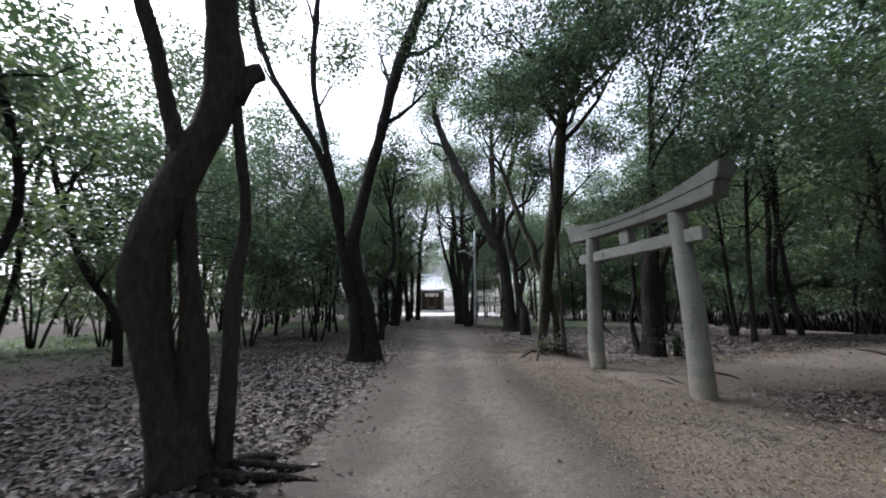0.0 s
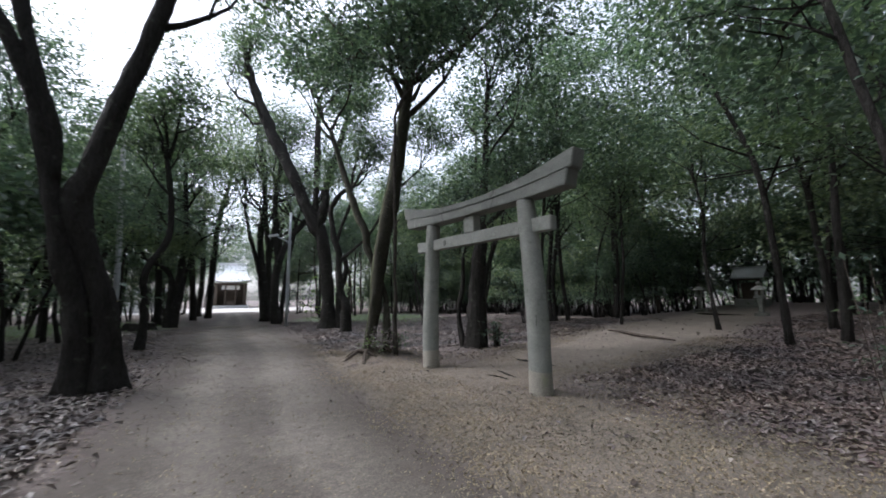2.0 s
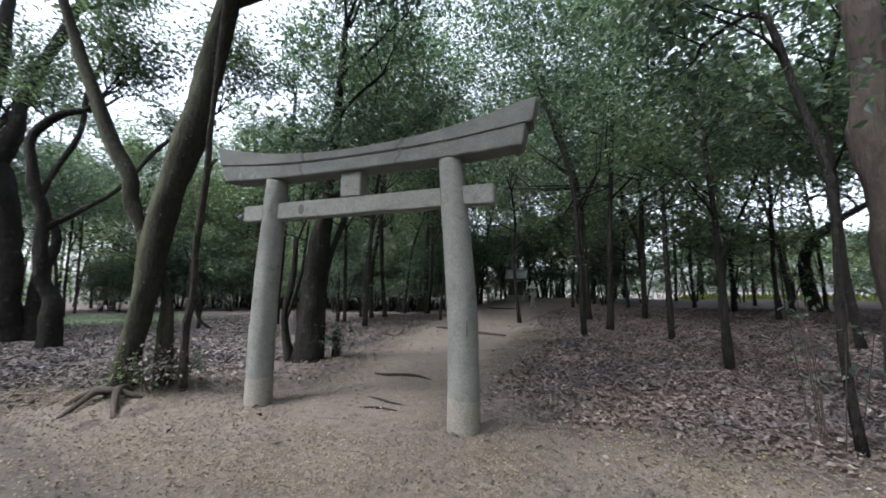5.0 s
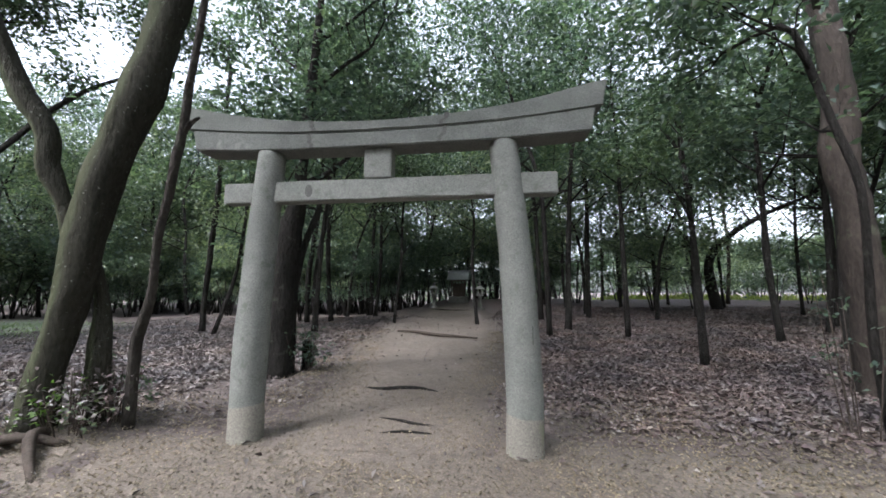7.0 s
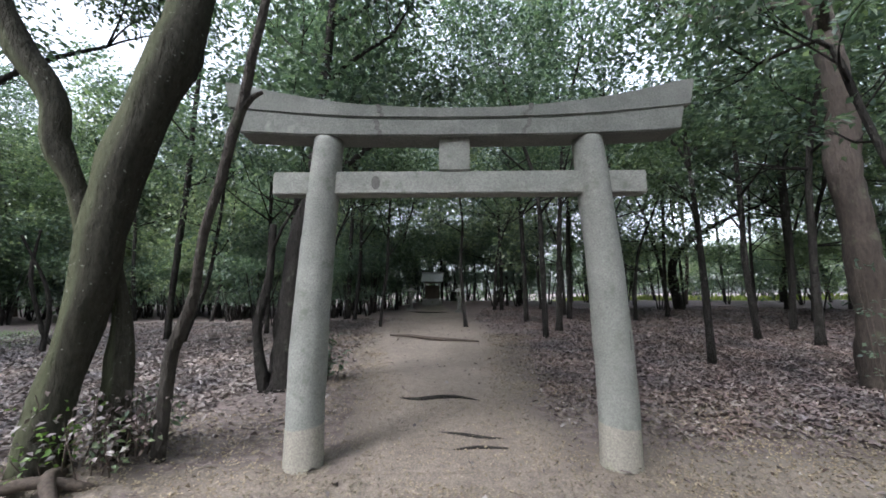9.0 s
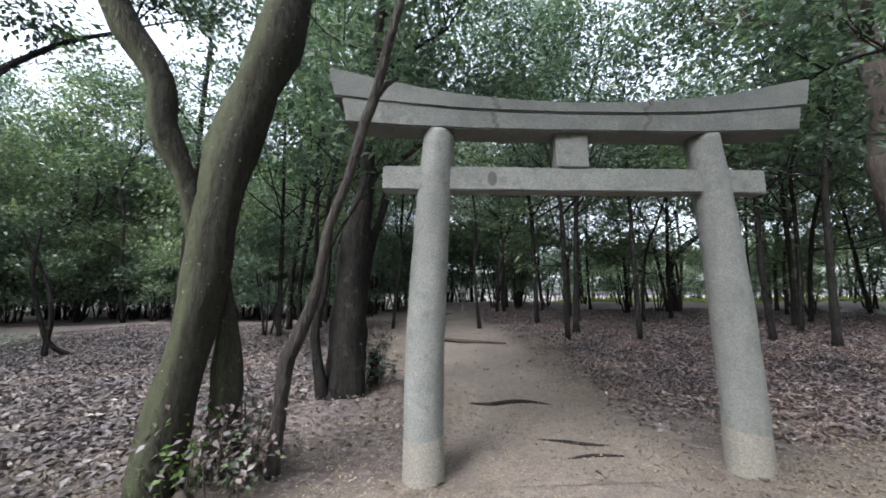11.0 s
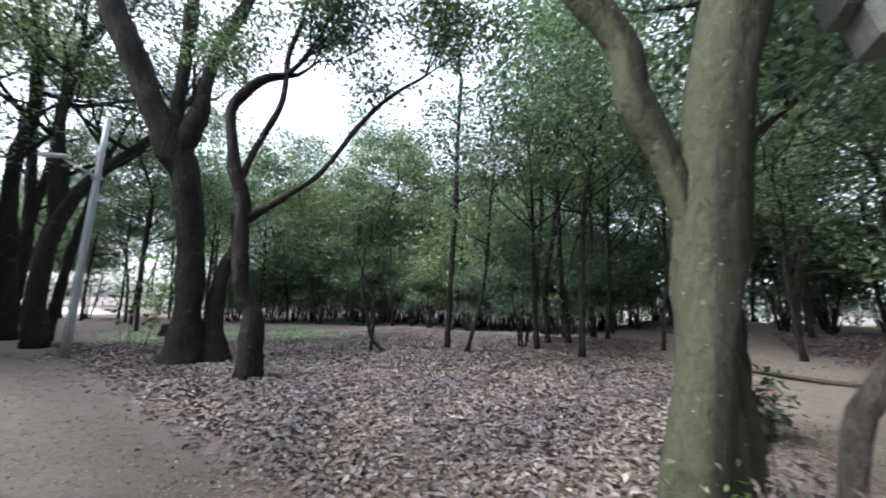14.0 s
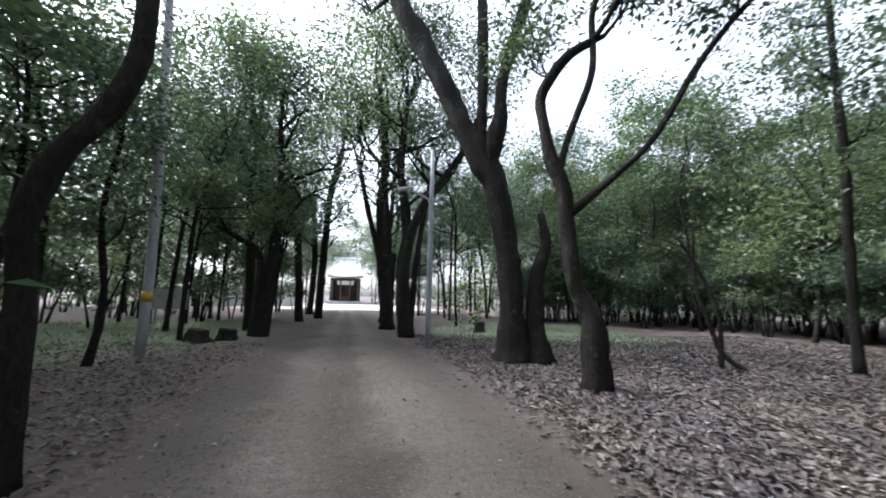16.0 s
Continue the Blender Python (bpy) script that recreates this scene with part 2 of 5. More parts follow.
def dirt_material(name, base_a, base_b, tracks=False, edge_soil=(0.105, 0.086, 0.074)):
    """Trodden sandy soil with small stones; the road has two paler wheel tracks."""
    m, nodes, links = node_mat(name)
    b = nodes["Principled BSDF"]
    co = nodes.new("ShaderNodeTexCoord").outputs["Object"]
    broad = noise_node(nodes, links, co, 0.7, 6, 0.6)
    mid = noise_node(nodes, links, co, 9, 6, 0.7)
    fine = noise_node(nodes, links, co, 55, 4, 0.75)
    rp = ramp(nodes, [(0.3, base_a), (0.7, base_b)])
    links.new(broad.outputs["Fac"], rp.inputs["Fac"])
    col = rp.outputs["Color"]
    r2 = ramp(nodes, [(0.3, (0.68, 0.67, 0.66)), (0.7, (1.32, 1.31, 1.29))])
    links.new(mid.outputs["Fac"], r2.inputs["Fac"])
    col = mixed(nodes, links, 0.8, col, r2.outputs["Color"], "MULTIPLY")
    r3 = ramp(nodes, [(0.32, (0.5, 0.49, 0.48)), (0.52, (1, 1, 1)), (0.70, (1.9, 1.86, 1.8))])
    links.new(fine.outputs["Fac"], r3.inputs["Fac"])
    col = mixed(nodes, links, 0.75, col, r3.outputs["Color"], "MULTIPLY")
    if tracks:
        uv = nodes.new("ShaderNodeUVMap")
        sep = nodes.new("ShaderNodeSeparateXYZ")
        links.new(uv.outputs[0], sep.inputs[0])
        wob = nodes.new("ShaderNodeMath")
        wob.operation = "MULTIPLY_ADD"
        links.new(broad.outputs["Fac"], wob.inputs[0])
        wob.inputs[1].default_value = 0.24
        links.new(sep.outputs[0], wob.inputs[2])
        tr = ramp(nodes, [(0.14, (0.66, 0.63, 0.60)), (0.34, (0.95, 0.93, 0.91)), (0.41, (1.38, 1.37, 1.35)), (0.49, (1.34, 1.33, 1.31)),
                          (0.57, (0.93, 0.91, 0.89)), (0.66, (0.95, 0.93, 0.91)), (0.73, (1.40, 1.39, 1.37)), (0.82, (1.22, 1.21, 1.19)), (1.0, (0.66, 0.63, 0.60))])
        links.new(wob.outputs[0], tr.inputs["Fac"])
        col = mixed(nodes, links, 1.0, col, tr.outputs["Color"], "MULTIPLY")
    # towards its edges the bare earth gives way to darker soil in ragged patches
    euv = nodes.new("ShaderNodeUVMap")
    esep = nodes.new("ShaderNodeSeparateXYZ")
    links.new(euv.outputs[0], esep.inputs[0])
    centre = nodes.new("ShaderNodeMath")
    centre.operation = "SUBTRACT"
    links.new(esep.outputs[0], centre.inputs[0])
    centre.inputs[1].default_value = 0.5
    far = nodes.new("ShaderNodeMath")
    far.operation = "ABSOLUTE"
    links.new(centre.outputs[0], far.inputs[0])
    ragged = nodes.new("ShaderNodeMath")
    ragged.operation = "MULTIPLY_ADD"
    links.new(mid.outputs["Fac"], ragged.inputs[0])
    ragged.inputs[1].default_value = 0.22
    links.new(far.outputs[0], ragged.inputs[2])
    er = ramp(nodes, [(0.40, (0, 0, 0)), (0.59, (1, 1, 1))])
    links.new(ragged.outputs[0], er.inputs["Fac"])
    col = mixed(nodes, links, er.outputs["Color"], col, edge_soil)
    links.new(col, b.inputs["Base Color"])
    b.inputs["Roughness"].default_value = 0.95
    bp = nodes.new("ShaderNodeBump")
    bp.inputs["Strength"].default_value, bp.inputs["Distance"].default_value = 0.5, 0.015
    links.new(mid.outputs["Fac"], bp.inputs["Height"])
    b2 = nodes.new("ShaderNodeBump")
    b2.inputs["Strength"].default_value, b2.inputs["Distance"].default_value = 0.5, 0.006
    links.new(fine.outputs["Fac"], b2.inputs["Height"])
    links.new(bp.outputs["Normal"], b2.inputs["Normal"])
    links.new(b2.outputs["Normal"], b.inputs["Normal"])
    return m


SOIL = ground_material()
ROAD = dirt_material("road_dirt", (0.088, 0.077, 0.066), (0.142, 0.127, 0.111), True)
TRAIL = dirt_material("trail_dirt", (0.135, 0.112, 0.090), (0.198, 0.167, 0.137))
GRAVEL = dirt_material("pale_gravel", (0.38, 0.365, 0.34), (0.48, 0.465, 0.44), False, (0.3, 0.285, 0.26))


# ------------------------------------------------------------------ helpers
def smooth(a, b, v):
    k = min(1.0, max(0.0, (v - a) / (b - a)))
    return k * k * (3 - 2 * k)


def road_mid(y):
    return 0.95 - 0.041 * y


def height(x, y):
    """The lie of the land: a slow rise towards the little shrine, a mound under the tree beside the gate, small bumps."""
    rise = 0.028 * max(0.0, x - 8.0) * (1 - smooth(16, 21, y)) * (1 - smooth(24, 40, x)) + 0.6 * smooth(24, 34, x) * (1 - smooth(16, 21, y)) * (1 - smooth(34, 60, x))
    mound = 0.2 * math.exp(-((x - 3.55) ** 2 + (y - 12.6) ** 2) / 0.6)
    off = smooth(1.6, 4.5, abs(x - road_mid(y) - 0.4))
    bumps = off * (0.10 * noise.noise((x * 0.25, y * 0.25, 3.1)) + 0.03 * noise.noise((x * 1.1, y * 1.1, 7.7)))
    near_gate = 1 - smooth(1.5, 3.5, math.hypot(x - 4.35, y - 9.65))
    return (rise + mound + bumps * (1 - near_gate)) - 0.02 * near_gate


def mesh_object(name, verts, faces, material, parent=None, label="", smooth_faces=False):
    me = bpy.data.meshes.new(name)
    me.from_pydata(verts, [], faces)
    me.materials.append(material)
    if smooth_faces:
        me.polygons.foreach_set("use_smooth", [True] * len(me.polygons))
    me.update()
    ob = new(name, me)
    if parent is not None:
        ob.parent = parent
    if label:
        ob["label"] = label
    return ob


def part(name, bm, material, parent, label="", smooth_faces=False):
    me = bpy.data.meshes.new(name)
    bm.to_mesh(me)
    bm.free()
    me.materials.append(material)
    if smooth_faces:
        me.polygons.foreach_set("use_smooth", [True] * len(me.polygons))
    ob = new(name, me)
    if parent is not None:
        ob.parent = parent
    if label:
        ob["label"] = label
    return ob


def box_bm(w, d, h, bevel=0.01, at=(0, 0, 0)):
    bm = bmesh.new()
    bmesh.ops.create_cube(bm, size=1)
    bmesh.ops.scale(bm, vec=(w, d, h), verts=bm.verts)
    bmesh.ops.translate(bm, vec=at, verts=bm.verts)
    if bevel:
        bmesh.ops.bevel(bm, geom=bm.edges[:], offset=bevel, segments=2, affect="EDGES")
    return bm


def spline(points, step):
    """Points (x, y, z, r) joined by a smooth curve, about a step apart."""
    p = np.array(points, float)
    p = np.vstack([2 * p[0] - p[1], p, 2 * p[-1] - p[-2]])
    out = []
    for i in range(1, len(p) - 2):
        n = max(2, int(np.linalg.norm(p[i + 1, :3] - p[i, :3]) / step))
        for k in range(n):
            t = k / n
            out.append(0.5 * (2 * p[i] + (p[i + 1] - p[i - 1]) * t + (2 * p[i - 1] - 5 * p[i] + 4 * p[i + 1] - p[i + 2]) * t * t
                              + (3 * p[i] - p[i - 1] - 3 * p[i + 1] + p[i + 2]) * t ** 3))
    out.append(p[-2])
    return np.array(out)


def tube(verts, faces, path, sides, wobble=0.0, flare=0.0, lobes=5, seed=0.0):
    """Adds a tapered, slightly knotty tube along a path of (x, y, z, r) to verts and faces."""
    side = None
    start = len(verts)
    n = len(path)
    for i in range(n):
        a, b = path[max(0, i - 1)], path[min(n - 1, i + 1)]
        d = Vector(b[:3] - a[:3]).normalized()
        if side is None:
            side = d.orthogonal().normalized()
        side = (side - d * side.dot(d)).normalized()
        up = d.cross(side)
        x, y, z, r = path[i]
        foot = flare * math.exp(-max(0.0, z - path[0][2]) / 0.28) if flare else 0.0
        for k in range(sides):
            an = 2 * math.pi * k / sides
            rr = r
            if wobble:
                rr *= 1 + wobble * (noise.noise((math.cos(an) * 1.3 + seed, math.sin(an) * 1.3, z * 1.6 + seed)) + 0.5 * noise.noise((math.cos(an) * 3.1, math.sin(an) * 3.1 + seed, z * 4.5)))
            if foot:
                rr *= 1 + foot * (0.55 + 0.45 * math.cos(lobes * an + seed * 7))
            q = side * (math.cos(an) * rr) + up * (math.sin(an) * rr)
            verts.append((x + q.x, y + q.y, z + q.z))
        if i:
            o = start + (i - 1) * sides
            for k in range(sides):
                k2 = (k + 1) % sides
                faces.append((o + k, o + k2, o + sides + k2, o + sides + k))
    faces.append(tuple(start + (n - 1) * sides + k for k in range(sides)))
    faces.append(tuple(start + k for k in reversed(range(sides))))


def leaf_mesh(name, centres, axes, normals, length, width, material, fold=0.18):
    """One mesh of many small folded leaves, each a lozenge of two triangles."""
    n = len(centres)
    axes = axes / (np.linalg.norm(axes, axis=1, keepdims=True) + 1e-9)
    across = np.cross(normals, axes)
    across /= np.linalg.norm(across, axis=1, keepdims=True) + 1e-9
    up = np.cross(axes, across)
    ln, wd = length[:, None], width[:, None]
    v = np.empty((n, 4, 3), np.float32)
    v[:, 0] = centres - axes * ln * 0.5
    v[:, 1] = centres + across * wd * 0.5 + up * wd * fold - axes * ln * 0.05
    v[:, 2] = centres + axes * ln * 0.5 - up * wd * fold
    v[:, 3] = centres - across * wd * 0.5 + up * wd * fold - axes * ln * 0.05
    me = bpy.data.meshes.new(name)
    me.vertices.add(n * 4)
    me.vertices.foreach_set("co", v.ravel())
    base = (np.arange(n) * 4)[:, None]
    loops = (base + np.array([0, 1, 2, 0, 2, 3])).ravel().astype(np.int32)
    me.loops.add(n * 6)
    me.loops.foreach_set("vertex_index", loops)
    me.polygons.add(n * 2)
    me.polygons.foreach_set("loop_start", np.arange(0, n * 6, 3, dtype=np.int32))
    me.materials.append(material)
    me.update(calc_edges=True)
    return me


def canopy_leaves(name, tips, per_tip, spread, length, material, seed, droop=0.25):
    """Leaves in flattened tufts round the ends of twigs."""
    rng = np.random.default_rng(seed)
    tips = np.asarray(tips, float)
    n = len(tips) * per_tip
    at = np.repeat(tips[:, :3], per_tip, 0)
    off = rng.normal(0, 1, (n, 3)) * np.array([spread, spread, spread * 0.36])
    ax = off * np.array([1, 1, 0.5]) + rng.normal(0, spread * 0.7, (n, 3)) + np.array([0, 0, -droop * spread])
    nrm = rng.normal(0, 0.55, (n, 3)) + np.array([0, 0, 1.0])
    ln = length * rng.uniform(0.65, 1.3, n)
    return leaf_mesh(name, at + off, ax, nrm, ln, ln * rng.uniform(0.42, 0.58, n), material)


def grow(rng, p, d, length, r, depth, paths, tips, lift=0.18):
    """A limb from p along d, with twigs; adds its tubes to paths and the twig ends to tips."""
    pts, q, dd = [], np.array(p, float), np.array(d, float)
    n = 4
    for i in range(n + 1):
        pts.append((*q, max(0.006, r * (1 - 0.75 * i / n))))
        dd = dd + rng.normal(0, 0.22, 3) + np.array([0, 0, lift])
        dd /= np.linalg.norm(dd)
        q = q + dd * length / n
    paths.append((pts, 7 if r > 0.06 else 5 if r > 0.025 else 3))
    if depth == 0:
        tips.append(pts[-1][:3])
        tips.append(pts[-2][:3])
        return
    for i in range(2 if depth > 1 else 1, n + 1):
        for _ in range(2 if i == n else 1):
            side = rng.normal(0, 1, 3)
            side -= dd * side.dot(dd)
            side /= np.linalg.norm(side)
            a = rng.uniform(0.5, 0.95)
            nd = dd * math.cos(a) + side * math.sin(a)
            grow(rng, pts[i][:3], nd, length * rng.uniform(0.5, 0.72), pts[i][3] * 0.75, depth - 1, paths, tips, lift)


def limb_paths(paths):
    paths.append([])
    return paths[-1]


def build_tree(name, stems, limbs, bark, leaves, label, seed, per_tip=34, spread=0.36, leaf=0.125, flare=0.9, sides=12, depth=2,
               low=2.0, top_len=2.2, where=(0, 0), joined=False, top_from=0.0):
    """A tree as one thing: stems given as (x, y, z, r) points from the foot, limbs as (stem, share along it, length, direction)."""
    rng = np.random.default_rng(seed)
    tree = tagged(new(name), label, "tree")
    tv, tf = [], []
    paths, tips = [], []
    for i, s in enumerate(stems):
        sp = spline(s, 0.16 if sides > 9 else 0.35)
        tube(tv, tf, sp, sides, 0.30, flare if s[0][2] < 0.4 else 0.0, 5, seed * 1.7 + i)
        if top_len and s[-1][2] > top_from:
            end = sp[-1][:3] - sp[-3][:3]
            end /= np.linalg.norm(end)
            for k in range(3):
                d = end + rng.normal(0, 0.5, 3) + np.array([0, 0, 0.25])
                grow(rng, sp[-1][:3], d / np.linalg.norm(d), top_len * rng.uniform(0.8, 1.2), sp[-1][3] * 0.8, depth, limb_paths(paths), tips)
    for stem, share, length, direction in limbs:
        sp = spline(stems[stem], 0.35)
        p = sp[int(share * (len(sp) - 1))]
        d = np.array(direction, float)
        grow(rng, p[:3], d / np.linalg.norm(d), length, min(p[3] * 0.55, 0.03 + 0.02 * length), depth, limb_paths(paths), tips)
    mesh_object("trunk", tv, tf, bark, tree, smooth_faces=True)
    if joined:
        lv, lf = [], []
        for group in paths:
            for pts, sd in group:
                if sd > 3:
                    tube(lv, lf, np.array(pts)[::2], 4)
        tagged(mesh_object("branchwork", lv, lf, bark, tree, smooth_faces=True), kind="stuff")
    else:
        for group in paths:
            lv, lf = [], []
            for pts, sd in group:
                tube(lv, lf, np.array(pts), sd)
            mesh_object("limb", lv, lf, bark, tree, smooth_faces=True)
    tips = [t for t in tips if t[2] > low]
    if tips:
        crown = new("crown", canopy_leaves("crown", tips, per_tip, spread, leaf, leaves, seed + 500))
        crown.parent = tree
    tree.location = (where[0], where[1], height(*where) - 0.03)
    return tree


# ------------------------------------------------------------------ ground, road, trail
def axis_marks(lo, hi, step, reach):
    near = list(np.arange(lo, hi + 0.01, step))
    out, k = [], step
    a, b = lo, hi
    while b < reach:
        k *= 1.5
        a, b = a - k, b + k
        out = [a] + out
        near.append(b)
    return out + near


def ground_sheet():
    xs, ys = axis_marks(-16, 30, 0.45, 900), axis_marks(-6, 50, 0.45, 900)
    verts = [(x, y, height(x, y)) for y in ys for x in xs]
    w = len(xs)
    faces = [(j * w + i, j * w + i + 1, (j + 1) * w + i + 1, (j + 1) * w + i) for j in range(len(ys) - 1) for i in range(w - 1)]
    ob = mesh_object("ground", verts, faces, SOIL, smooth_faces=True)
    return tagged(ob, "forest soil under brown fallen leaves, grassy in the clearings", "ground", kind="structure")


def strip(name, rows, across, material, lift, label, category):
    """A ribbon over the ground: rows of (left x, left y, right x, right y), frayed along its edges."""
    verts, faces, uvs = [], [], []
    for j, (lx, ly, rx, ry) in enumerate(rows):
        fl = 0.22 * noise.noise((lx * 1.7, ly * 1.7, 1.0)) + 0.10 * noise.noise((lx * 6, ly * 6, 2.0))
        fr = 0.22 * noise.noise((rx * 1.7, ry * 1.7, 5.0)) + 0.10 * noise.noise((rx * 6, ry * 6, 6.0))
        d = math.hypot(rx - lx, ry - ly)
        for i in range(across + 1):
            t = (i / across) * (1 + (fl + fr) / d) - fl / d
            x, y = lx + (rx - lx) * t, ly + (ry - ly) * t
            edge = min(i, across - i)
            verts.append((x, y, height(x, y) + (lift if edge else -0.02)))
            uvs.append((i / across, j * 0.1))
    w = across + 1
    for j in range(len(rows) - 1):
        for i in range(across):
            faces.append((j * w + i, j * w + i + 1, (j + 1) * w + i + 1, (j + 1) * w + i))
    ob = mesh_object(name, verts, faces, material, smooth_faces=True)
    layer = ob.data.uv_layers.new(name="across")
    for lp in ob.data.loops:
        layer.data[lp.index].uv = uvs[lp.vertex_index]
    return tagged(ob, label, category, kind="structure")


ground_sheet()
Y_MARKS = [-30, 2, 6, 9, 15, 19, 23, 30, 43, 60, 78]
LEFT_EDGE = [-1.0, -0.6, -0.6, -0.75, -1.1, -1.9, -2.15, -1.95, -2.1, -3.2, -4.5]
RIGHT_EDGE = [2.6, 2.5, 2.6, 2.5, 2.6, 2.7, 2.3, 1.6, 0.6, -0.4, 0.5]


def left_edge(y):
    return float(np.interp(y, Y_MARKS, LEFT_EDGE))


def right_edge(y):
    return float(np.interp(y, Y_MARKS, RIGHT_EDGE))


strip("road", [(left_edge(y), y, right_edge(y), y) for y in np.arange(-30, 62, 0.3)], 14, ROAD, 0.012,
      "trodden grey-brown dirt road with two paler wheel tracks", "road")
# sandy ground between the road and the gate, running on as the trail to the little shrine
APRON_Y = [-2, 1, 3.5, 5.5, 7, 8.2, 11.0, 12.0, 13.4, 14.6]
APRON_X = [3.2, 4.0, 4.8, 5.3, 5.4, 5.2, 4.7, 3.7, 3.0, 2.7]
strip("sandy_verge", [(right_edge(y) - 0.5, y, float(np.interp(y, APRON_Y, APRON_X)), y) for y in np.arange(-2, 14.6, 0.25)], 12, TRAIL, 0.007,
      "sandy brown verge between the road and the stone gate", "verge")
TRAIL_LINE = [(4.2, 9.65, 1.3), (6.0, 10.05, 1.3), (8.5, 10.75, 1.8), (11.5, 11.5, 2.4), (14.5, 12.3, 2.5), (18, 12.9, 2.2), (22, 13.7, 1.7), (27.6, 14.95, 0.9)]


def trail_rows():
    rows = []
    line = np.array(TRAIL_LINE)
    xs = np.arange(4.2, 27.4, 0.25)
    for x in xs:
        y, w = np.interp(x, line[:, 0], line[:, 1]), np.interp(x, line[:, 0], line[:, 2])
        rows.append((x - 0.2 * w, y + w, x + 0.2 * w, y - w))
    return rows


strip("trail", trail_rows(), 12, TRAIL, 0.016, "bare brown earth trail rising through the gate", "path")
strip("courtyard", [(-14 + 0.0 * y, y, 10, y) for y in np.arange(52, 80, 1.0)], 16, GRAVEL, 0.02, "pale gravel court before the shrine hall", "courtyard")


# ------------------------------------------------------------------ stone gate
def beam(length_at, lows, highs, depth, bevel, cut=0.0, n=28):
    """A beam along x whose underside and top follow a curve rising to the ends; its end faces lean outwards upwards."""
    bm = bmesh.new()
    rings = []
    for i in range(n + 1):
        k = -1 + 2 * i / n
        lo, hi = lows(abs(k)), highs(abs(k))
        ring = []
        for y, z in ((-depth / 2, lo), (depth / 2, lo), (depth / 2, hi), (-depth / 2, hi)):
            x = k * length_at / 2
            if abs(k) > 0.999:
                x += math.copysign(cut * (z - lo) / max(0.01, hi - lo), k)
            ring.append(bm.verts.new((x, y, z + 0.004 * noise.noise((x * 3, y * 9, z * 3)))))
        rings.append(ring)
    for a, b in zip(rings, rings[1:]):
        for j in range(4):
            bm.faces.new((a[j], a[(j + 1) % 4], b[(j + 1) % 4], b[j]))
    bm.faces.new(rings[0])
    bm.faces.new(list(reversed(rings[-1])))
    bmesh.ops.recalc_face_normals(bm, faces=bm.faces)
    sharp = [e for e in bm.edges if len(e.link_faces) == 2 and e.calc_face_angle(0) > 0.7]
    bmesh.ops.bevel(bm, geom=sharp, offset=bevel, segments=2, affect="EDGES")
    return bm


def gate_pillar(gate, u, lean, radius):
    """A stone shaft, upright below and leaning inwards above, on a mortar foot."""
    pts = [(u, 0, -0.05, radius), (u, 0, 0.6, radius), (u + lean * 0.10, 0, 1.2, radius * 0.98), (u + lean * 0.45, 0, 2.0, radius * 0.92),
           (u + lean * 0.9, 0, 2.75, radius * 0.87), (u + lean, 0, 2.94, radius * 0.84)]
    v, f = [], []
    tube(v, f, spline(pts, 0.09), 28, 0.05, 0.0, 5, u)
    shaft = mesh_object("pillar", v, f, STONE, gate, smooth_faces=True)
    v, f = [], []
    tube(v, f, spline([(u, 0, -0.1, radius * 1.05), (u, 0, 0.12, radius * 1.03), (u, 0, 0.28, radius * 1.018), (u, 0, 0.38, radius * 0.985)], 0.06), 28, 0.05, 0.0, 5, u)
    mesh_object("pillar_foot", v, f, STONE_BASE, shaft, "pale mortar foot of the pillar", True)
    return shaft


